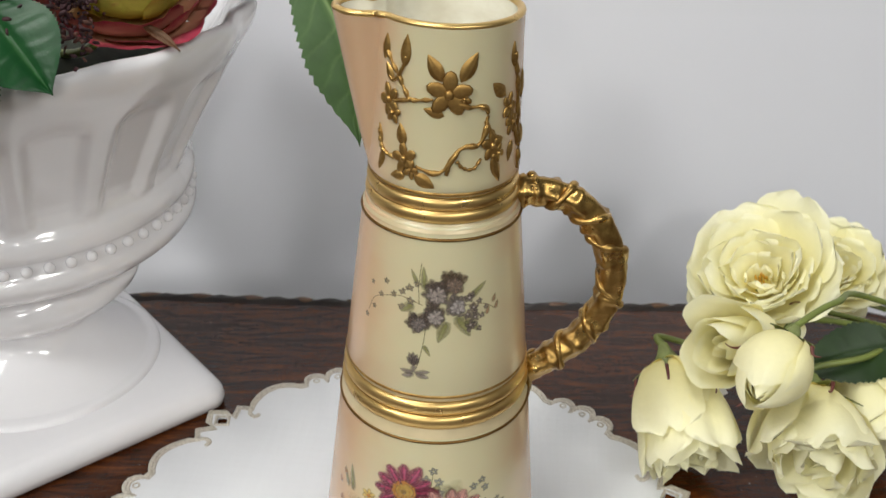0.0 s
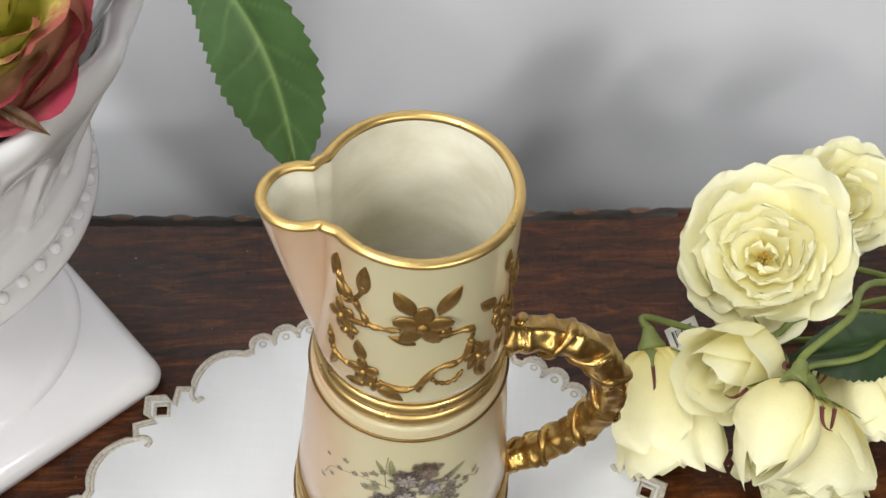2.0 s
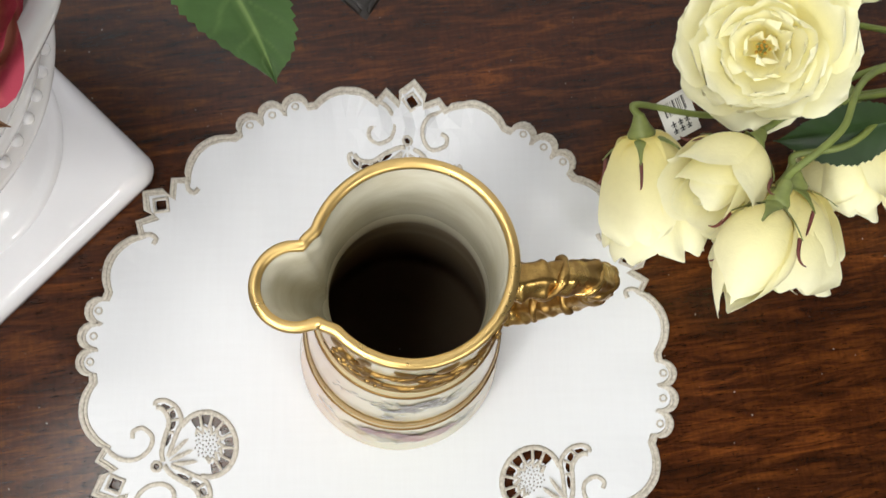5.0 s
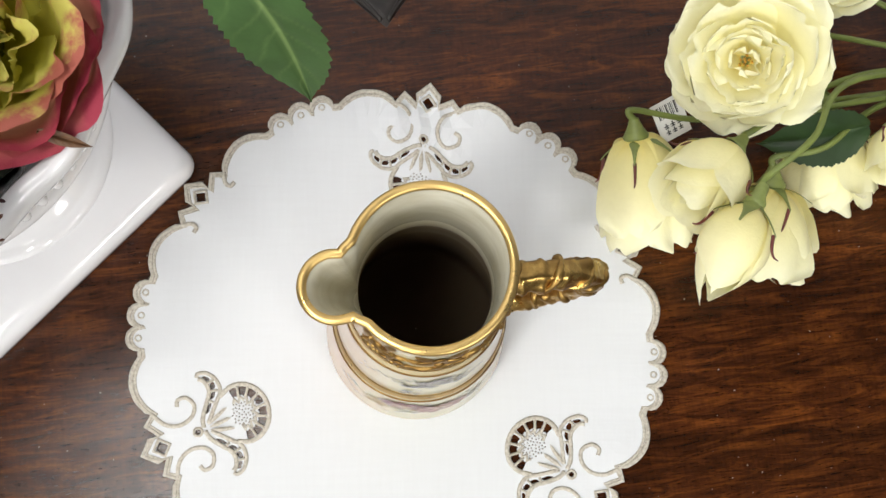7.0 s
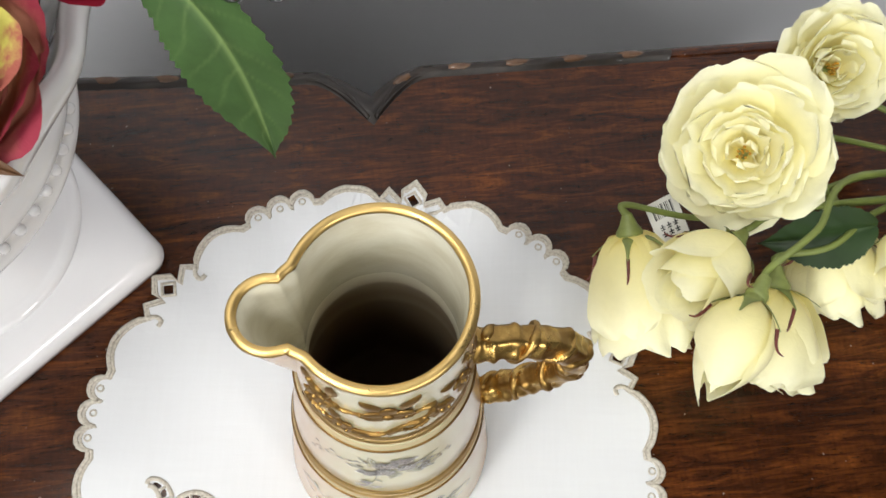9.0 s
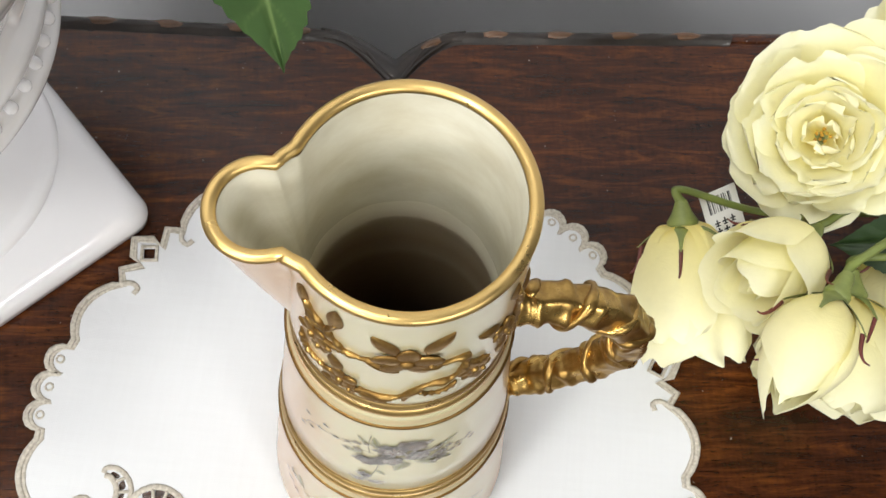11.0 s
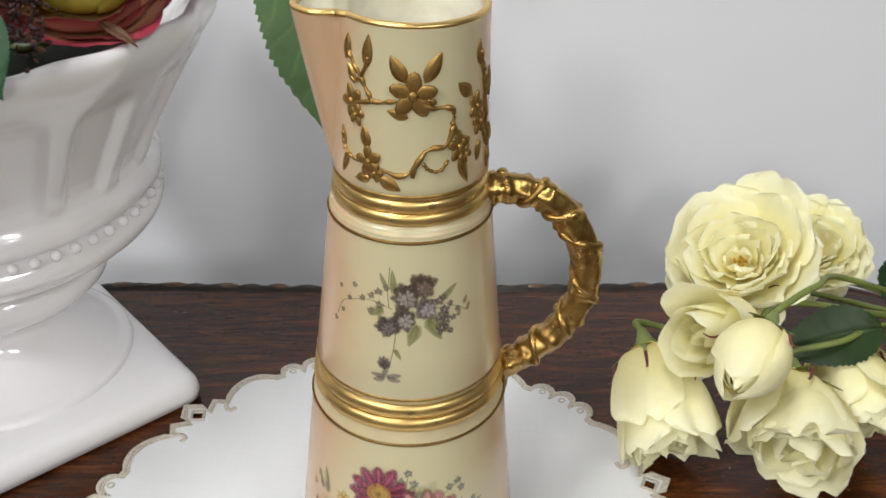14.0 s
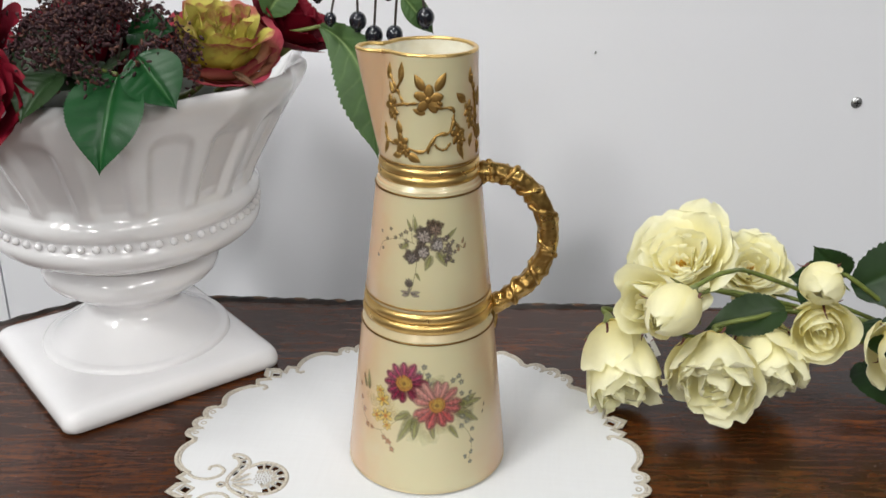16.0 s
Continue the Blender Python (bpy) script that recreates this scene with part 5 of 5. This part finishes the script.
sedum = thing("sedum_head", "dark maroon cluster of artificial florets", "flower")
rng = random.Random(12)
groups = {True: blank(), False: blank()}
SX, SY = -0.193, 0.026
for tuft in range(70):
    a, r = rng.uniform(0, 6.28), math.sqrt(rng.random())
    x, y = 0.054 * r * math.cos(a), 0.043 * r * math.sin(a)
    c = Vector((SX + x, SY + y, 0.268 - 0.036 * r * r + rng.uniform(-0.009, 0.003)))
    for k in range(64):
        d = Vector((rng.gauss(0, 1), rng.gauss(0, 1), rng.gauss(0, 0.9))) * 0.0042
        s = rng.uniform(0.0006, 0.0013)
        m = pose(*(c + d), rng.uniform(0, 180), rng.uniform(0, 180), rng.uniform(0, 90)) @ Matrix.Diagonal((s * 0.9, s * 0.7, s * 1.9, 1))
        lump(groups[rng.random() < 0.22], m, 3, 4)
for light, bm in groups.items():
    tagged(part("floret_mass", bm, SEDUM_LIGHT if light else SEDUM, sedum, "tiny rusty florets" if light else "tiny maroon florets"), kind="stuff")
for k in range(14):
    a = 0.45 * k
    part("stem", tube(blank(), [Vector((SX, SY + 0.012, 0.195)), Vector((SX + 0.02 * math.cos(a), SY + 0.004 + 0.02 * math.sin(a), 0.225)), Vector((SX + 0.038 * math.cos(a), SY + 0.030 * math.sin(a), 0.248))], 0.0007, 6), STEM_DARK, sedum)

spray = thing("leaf_spray", "glossy green artificial leaves hanging over the urn's rim", "leaves")
for base, axis, up, length, width, curl, material, label in (
        ((-0.171, -0.004, 0.2290), (0.00, -0.72, -0.54), (0.10, -0.55, 0.85), 0.057, 0.043, 0.70, LEAF, "broad green veined leaf"),
        ((-0.160, 0.000, 0.2390), (0.66, -0.42, -0.56), (0.15, -0.75, 0.65), 0.037, 0.034, 0.30, LEAF, "broad green veined leaf"),
        ((-0.200, 0.000, 0.2300), (-0.80, -0.36, -0.10), (-0.1, -0.7, 0.7), 0.050, 0.036, 0.4, LEAF_DARK, "dark green leaf"),
        ((-0.205, -0.006, 0.2280), (-0.20, -0.80, -0.25), (-0.1, -0.5, 0.8), 0.036, 0.030, 0.5, LEAF_DARK, "dark green leaf"),
        ((-0.180, 0.036, 0.2440), (0.80, -0.20, 0.25), (0.1, -0.7, 0.8), 0.030, 0.026, 0.5, LEAF, "small green leaf"),
        ((-0.205, 0.022, 0.2280), (-0.90, -0.30, 0.15), (-0.1, -0.8, 0.5), 0.046, 0.036, 0.3, LEAF_DARK, "dark green leaf"),
        ((-0.190, 0.024, 0.2300), (0.10, -0.55, 0.0), (0.0, -0.8, 0.5), 0.034, 0.040, 0.4, LEAF_DARK, "dark green leaf"),
        ((-0.196, 0.020, 0.2280), (-0.55, -0.60, 0.02), (-0.1, -0.7, 0.6), 0.040, 0.036, 0.5, LEAF_DARK, "dark green leaf"),
        ((-0.235, 0.000, 0.2260), (-0.50, -0.60, -0.25), (-0.1, -0.5, 0.8), 0.044, 0.034, 0.6, LEAF_DARK, "dark green leaf")):
    leaf("leaf", spray, material, base, axis, up, length, width, curl, label, teeth=28, tooth=0.04, nv=57, nu=27, shape=0.84, full=0.72)
part("stem", tube(blank(), spline([Vector((-0.205, 0.03, 0.195)), Vector((-0.195, 0.012, 0.226)), Vector((-0.172, -0.002, 0.2292))], 5), 0.0015, 7), STEM, spray)

for place, axis, size, seed, label in (((-0.247, -0.012, 0.210), (0.15, -0.80, 0.4), 0.034, 21, "dark crimson velvet artificial rose at the urn's rim"),
                                       ((-0.222, 0.062, 0.212), (0.0, -0.5, 0.85), 0.040, 27, "dark crimson velvet rose behind the florets"),
                                       ((-0.268, 0.030, 0.236), (-0.1, -0.7, 0.6), 0.040, 39, "dark crimson velvet rose standing high at the urn's side"),
                                       ((-0.117, 0.128, 0.222), (0.5, -0.1, 0.8), 0.032, 33, "dark crimson velvet rose behind the berries")):
    crimson = thing("crimson_rose", label, "flower", group="crimson roses")
    bloom(crimson, Vector(place), axis, size, CUPPED, CRIMSON, 10, seed, "bloom", "", None, 3)
    part("stem", tube(blank(), [Vector(place), Vector((UX + (place[0] - UX) * 0.6, UY + (place[1] - UY) * 0.6, 0.19))], 0.002, 7), STEM, crimson)

# the long leaf that hangs behind the jug, and the twig of black berries
hanging = thing("hanging_leaf_stem", "long toothed green artificial leaf arching out of the urn", "leaves")
leaf("leaf", hanging, LEAF_LONG, (-0.085, 0.110, 0.238), (0.111, -0.416, -0.902), (-0.206, -0.898, 0.389), 0.0977, 0.037, 0.15, "long mid-green cloth leaf with pale midrib", nv=73, nu=27, teeth=20, tooth=0.06, shape=1.12, full=0.72, fold=0.18, hook=-1.1)
part("stem", tube(blank(), spline([Vector((-0.17, 0.10, 0.195)), Vector((-0.128, 0.110, 0.226)), Vector((-0.085, 0.110, 0.238))], 6), 0.0013, 7), STEM, hanging)
leaf("leaf", hanging, LEAF_LONG, (-0.118, 0.105, 0.245), (0.45, 0.0, 0.65), (0.2, -1, 0.3), 0.040, 0.024, 0.5, "small mid-green leaf", teeth=14, tooth=0.05)

twig = thing("berry_twig", "twig of glossy black artificial berries", "berries")
main = spline([Vector((-0.17, 0.12, 0.20)), Vector((-0.100, 0.115, 0.256)), Vector((-0.060, 0.105, 0.268)), Vector((-0.020, 0.10, 0.270))], 6)
part("stem", tube(blank(), main, 0.0012, 7), STEM_DARK, twig)
for x, y, z, s in ((-0.076, 0.10, 0.2445, 0.0040), (-0.0585, 0.10, 0.2440, 0.0056), (-0.0485, 0.10, 0.2355, 0.0058), (-0.0355, 0.10, 0.2365, 0.0054), (-0.0160, 0.098, 0.2480, 0.0058), (-0.070, 0.11, 0.262, 0.0046), (-0.040, 0.105, 0.262, 0.0050), (-0.086, 0.11, 0.257, 0.0040)):
    near = min(main, key=lambda p: (p - Vector((x, y, z + 0.012))).length)
    part("berry_stalk", tube(blank(), spline([near, near.lerp(Vector((x, y, z)), 0.5) + Vector((0, 0, 0.002)), Vector((x, y, z))], 4), 0.0008, 6), STEM_DARK, twig)
    berry = part("berry", lump(blank(), pose(x, y, z) @ Matrix.Diagonal((s, s, s * 1.1, 1)), 8, 14), BERRY, twig, "glossy black berry")
    part("berry_crown", lathe(blank(), [(s * 0.42, 0), (s * 0.30, s * 0.22), (s * 0.12, s * 0.1)], 8), BERRY, berry).location = (x, y, z - s * 1.15)
leaf("leaf", twig, LEAF_LONG, (-0.030, 0.10, 0.260), (0.62, -0.1, -0.65), (0.2, -1, 0.3), 0.030, 0.015, 0.5, "small bright green leaf", teeth=12, tooth=0.03)


# ---- the bunch of yellow roses on the table ----
bunch = thing("rose_bunch", "bunch of pale yellow artificial roses lying on the table", "flowers")
KNOT = Vector((0.335, 0.135, 0.030))


def rose(place, axis, wide, deep, layers, twist, seed, label, via, sepals=5, curl=0.5):
    """One bloom on its stem. Layers hold (count, width, depth, half span in degrees, flare, ruffle)."""
    m = Matrix.Translation(place) @ frame_on(axis, twist)
    rng = random.Random(seed)
    hip = min(wide * 0.34, 0.0088)
    bm = lathe(blank(), [(0.0024, -0.0105), (0.0032, -0.0080), (hip * 0.62, -0.0052), (hip * 0.95, -0.0015), (hip * 0.90, 0.0008), (hip * 0.5, 0.0014), (0.0005, 0.0016)], 16)
    bmesh.ops.transform(bm, matrix=m, verts=bm.verts)
    head = part("bloom", bm, SEPAL, bunch, label)
    if layers is WIDE:
        bm = blank()
        for k in range(9):
            a, r = k * 2.4, 0.0011 * math.sqrt(k)
            lump(bm, m @ pose(r * math.cos(a), r * math.sin(a), deep * 0.24 + 0.0006 * math.sin(k * 5), 8 * math.sin(k), 9 * math.cos(k)) @ Matrix.Diagonal((0.0008, 0.0008, 0.0024, 1)), 4, 5)
        part("stamens", bm, STAMEN, head, "ochre heart of the bloom")
    sheaves = SHEAVES if layers is WIDE else DEEP_SHEAVES if layers is FULL_CUP else ()
    # the petals of a full rose lie in five sheaves, each petal behind and above the last
    tall = m if layers is WIDE else m @ Matrix.Diagonal((1, 1, deep / (1.5 * wide), 1))
    quarter = rng.uniform(0, 6.28)
    loose = 8 if layers is WIDE else 12
    lean = m.to_3x3().inverted() @ Vector((0.45, 0.80, 0.30))
    behind = math.atan2(lean.y, lean.x)
    for ring_at, (count, length, width, a0, a1, lip) in enumerate(sheaves):
        for k in range(count):
            bm = blank()
            sheaf = ring_at < 5
            az = quarter + 2 * math.pi * k / count + (rng.uniform(-0.24, 0.24) if sheaf else 0.5 * ring_at + rng.uniform(-0.15, 0.15))
            # in the open rose the petals that lean on the bunch stand taller, those away from it lie open
            stand = math.cos(az - behind) * min(1.0, 0.3 + 0.14 * ring_at) if layers is WIDE else 0.0
            petal_bm(bm, tall, az, length * wide * (1 + 0.17 * stand) * rng.uniform(0.90, 1.10), width * wide * rng.uniform(0.90, 1.18), radians(a0 - 8 * stand + rng.uniform(-loose, loose)), radians(a1 - 14 * stand + rng.uniform(-1.5 * loose, 1.5 * loose)),
                     (0.34 if sheaf else 0.9) * wide, (0.10 if layers is WIDE else 0.15) * wide, lip * rng.uniform(0.4, 1.5), rng.uniform(0, 50), 13, 20, 0.03 * wide, 0.80)
            part("petal", bm, YELLOW, head)
    for count, w, d, span, flare, ruffle in () if sheaves else layers:
        shift = rng.uniform(0, 6.28)
        side, loose = rng.choice((-1, 1)), 0.2
        for k in range(count):
            bm = blank()
            fold = rng.uniform(-0.05, 0.10)
            cup_petal(bm, m, shift + 2 * math.pi * k / count + rng.uniform(-loose, loose), radians(span * rng.uniform(0.82, 1.25)), w * wide * rng.uniform(0.88, 1.10), d * deep * rng.uniform(0.88, 1.09),
                      flare + rng.uniform(-0.10, 0.16), ruffle * wide, rng.uniform(0.02, 0.13) * side, fold, rng.uniform(0, 50), 0.30)
            part("petal", bm, YELLOW, head)
    w, d, span, flare, ruffle = layers[-1][1:]

    def back_of(v):
        """Radius and height of the outermost petals' backs."""
        if not sheaves:
            return cup(v, w * wide, d * deep, min(flare, 0.1))
        length, a0, a1 = sheaves[-1][1] * wide, radians(sheaves[-1][3]), radians(sheaves[-1][4])
        a = a0 + (a1 - a0) * v
        high = 1.0 if layers is WIDE else deep / (1.5 * wide)
        return 0.03 * wide + length * (math.cos(a0) - math.cos(a)) / (a1 - a0), high * length * (math.sin(a) - math.sin(a0)) / (a1 - a0)

    for k in range(sepals):
        a = 2 * math.pi * k / sepals + seed
        far = rng.uniform(0.34, 0.50)
        rows = []
        for j in range(11):
            v = far * j / 10
            r, h = back_of(v)
            half = 0.0037 * (1 - (j / 10) ** 1.25) * (0.75 + 0.25 * math.sin(j * 0.6)) + 0.0003
            lift = 0.0014 + 0.0026 * (j / 10) ** 2
            if j < 2:
                h -= 0.0018 * (2 - j)
            rows.append([m @ Vector(((r + lift - 0.0006 * u * u) * math.cos(a + u * half / max(r, hip)), (r + lift - 0.0006 * u * u) * math.sin(a + u * half / max(r, hip)), h)) for u in (-1, -0.5, 0, 0.5, 1)])
        bm = blank()
        quads(bm, rows)
        part("sepal", bm, SEPAL, head, "green sepal")
        if k % 5 in (0, 2, 3):
            r, h = back_of(far * 0.96)
            side = rng.uniform(-0.25, 0.25)
            line = []
            for s in range(6):
                t = s / 5
                rr, hh = r + 0.0026 + (0.008 * curl * t + 0.006 * curl * t ** 3), h + 0.015 * t - 0.009 * curl * t ** 3
                line.append(m @ Vector((rr * math.cos(a + side * t), rr * math.sin(a + side * t), hh)))
            part("sepal_tip", tube(blank(), spline(line, 4), lambda t, w: 0.00075 * (1 - t) ** 0.6 + 0.0002, 6, 0.6), SEPAL_TIP, head, "red-brown curled sepal tip")
    z = (m.to_3x3() @ Vector((0, 0, 1))).normalized()
    base = Vector(place) - z * 0.009
    line = spline([base, base - z * 0.006] + [Vector(p) for p in via] + [KNOT], 8)
    part("stem", tube(blank(), line, lambda t, w: 0.0016 + 0.0010 * (1 - t) ** 14, 8), STEM, bunch, "green wire stem")


WIDE = [(5, 1.0, 0.60, 46, 0.2, 0.05)]
# count, length, width, angle from the axis at the heart and at the lip, curl of the lip
SHEAVES = [(3, 0.44, 0.54, 40, 4, 0.0), (4, 0.66, 0.74, 52, 8, 0.0), (5, 0.88, 0.94, 62, 14, 0.0), (5, 1.06, 1.12, 69, 20, 0.05), (5, 1.21, 1.26, 75, 26, 0.1), (5, 1.33, 1.36, 83, 36, 0.2), (5, 1.39, 1.38, 93, 48, 0.3)]
DEEP_SHEAVES = [(3, 0.95, 0.76, 26, -6, 0.0), (4, 1.22, 0.96, 44, -16, 0.0), (5, 1.48, 1.16, 58, -20, 0.0), (5, 1.70, 1.38, 69, -20, 0.0), (5, 1.88, 1.58, 78, -18, 0.05), (5, 2.00, 1.74, 86, -14, 0.1), (4, 2.02, 1.80, 94, -6, 0.2)]
FULL_CUP = [(5, 0.95, 1.00, 50, 0.20, 0.1)]
HALF_CUP = [(2, 0.18, 0.98, 100, -0.4, 0.03), (3, 0.34, 1.02, 80, -0.2, 0.03), (3, 0.54, 1.04, 76, -0.08, 0.03), (3, 0.76, 1.03, 74, 0.02, 0.04), (4, 0.94, 1.00, 58, 0.20, 0.07)]
CLOSED = [(2, 0.34, 0.90, 110, -0.95, 0.03), (3, 0.66, 1.02, 92, -0.93, 0.05), (3, 0.88, 1.05, 84, -0.88, 0.06), (3, 1.0, 0.98, 76, -0.74, 0.07)]

for place, axis, wide, deep, layers, twist, seed, via, label in (
        ((0.161, 0.126, 0.075), (-0.34, -0.40, 0.85), 0.0315, 0.040, WIDE, 10, 2, ((0.20, 0.15, 0.050),), "large open pale yellow rose"),
        ((0.218, 0.189, 0.047), (0.05, -0.50, 0.86), 0.0245, 0.034, WIDE, 30, 5, ((0.25, 0.17, 0.04),), "open pale yellow rose"),
        ((0.153, 0.081, 0.073), (-0.68, -0.66, 0.30), 0.0190, 0.045, HALF_CUP, 0, 7, ((0.19, 0.10, 0.075),), "half-open pale yellow rose"),
        ((0.1125, 0.094, 0.046), (0.20, -0.84, -0.48), 0.0205, 0.056, FULL_CUP, 60, 11, ((0.146, 0.104, 0.046), (0.19, 0.115, 0.030)), "drooping pale yellow rose resting on the table"),
        ((0.154, 0.050, 0.094), (-0.47, -0.87, -0.06), 0.0155, 0.047, CLOSED, 15, 13, ((0.182, 0.080, 0.098), (0.215, 0.115, 0.080)), "closed pale yellow rosebud with green calyx"),
        ((0.178, 0.067, 0.054), (-0.10, -0.93, -0.30), 0.0225, 0.046, FULL_CUP, 45, 17, ((0.203, 0.085, 0.064), (0.24, 0.11, 0.058)), "full pale yellow rose resting on the table"),
        ((0.212, 0.106, 0.048), (0.10, -0.86, -0.46), 0.0195, 0.050, FULL_CUP, 5, 19, ((0.25, 0.13, 0.05),), "pale yellow rose with loose outer petals"),
        ((0.246, 0.096, 0.093), (-0.30, -0.90, -0.10), 0.0138, 0.027, CLOSED, 40, 23, ((0.275, 0.11, 0.08),), "small closed pale rosebud"),
        ((0.247, 0.100, 0.058), (-0.10, -0.98, 0.10), 0.0190, 0.028, HALF_CUP, 70, 29, ((0.28, 0.12, 0.05),), "small half-open yellow rose"),
        ((0.300, 0.090, 0.053), (0.10, -0.95, 0.10), 0.0240, 0.036, FULL_CUP, 25, 31, ((0.31, 0.12, 0.045),), "pale yellow rose")):
    rose(place, axis, wide, deep, layers, twist, seed, label, via)
for base, axis, up, length, width, label in (
        ((0.225, 0.095, 0.066), (-1, -0.25, -0.1), (0, -0.6, 0.8), 0.055, 0.030, "dark green leaf among the stems"),
        ((0.262, 0.110, 0.085), (-0.55, -0.3, 0.55), (-0.3, -1, 0.3), 0.034, 0.026, "dark toothed leaf"),
        ((0.262, 0.110, 0.085), (-0.75, -0.2, 0.05), (-0.2, -1, 0.4), 0.036, 0.028, "dark toothed leaf"),
        ((0.275, 0.125, 0.070), (0.75, -0.15, 0.55), (-0.3, -0.9, 0.5), 0.075, 0.042, "large dark green leaf"),
        ((0.285, 0.110, 0.024), (0.25, -0.8, -0.10), (-0.2, -0.4, 1), 0.045, 0.034, "dark green leaf lying on the table"),
        ((0.290, 0.105, 0.060), (-0.2, -0.75, 0.0), (-0.5, -0.3, 1), 0.045, 0.030, "dark green leaf"),
        ((0.255, 0.150, 0.040), (0.3, 0.5, 0.4), (0, -0.6, 1), 0.045, 0.030, "dark green leaf behind the roses")):
    leaf("leaf", bunch, LEAF_OLIVE if "among" in label else LEAF_DARK, base, axis, up, length, width, 0.5, label, teeth=18, tooth=0.06)

# the paper tag tied among the stems
tag = thing("paper_tag", "white paper price tag with bar code among the roses", "tag", Matrix.Translation((0.1365, 0.1100, 0.0270)) @ Matrix((Vector((0.72, 0.32, 0.28)).normalized(), Vector((0.30, -0.62, 0.72)).normalized().cross(Vector((0.72, 0.32, 0.28)).normalized()), Vector((0.30, -0.62, 0.72)).normalized())).transposed().to_4x4())
part("card", box(blank(), -0.0085, -0.013, -0.0002, 0.0085, 0.013, 0.0002, 0.0001), PAPER, tag, "", False)
bm = blank()
for k, w in enumerate((3, 1, 2, 1, 1, 3, 1, 2, 2, 1, 3, 1)):
    x = -0.0058 + 0.00098 * k
    box(bm, x, 0.002, 0.0003, x + 0.00025 * w, 0.0105, 0.0004)
part("bar_code", bm, INK, tag, "black printed bars", False)
bm = blank()
for row in range(2):
    for k in range(3):
        x, y = -0.005 + 0.0036 * k, -0.0035 - 0.0042 * row
        box(bm, x, y, 0.0003, x + 0.0026, y + 0.0007, 0.0004)
        box(bm, x + 0.001, y - 0.0014, 0.0003, x + 0.0017, y + 0.0021, 0.00042)
        box(bm, x + 0.0002, y - 0.0014, 0.0003, x + 0.0024, y - 0.0008, 0.0004)
part("print", bm, INK, tag, "illegible black printed marks", False)
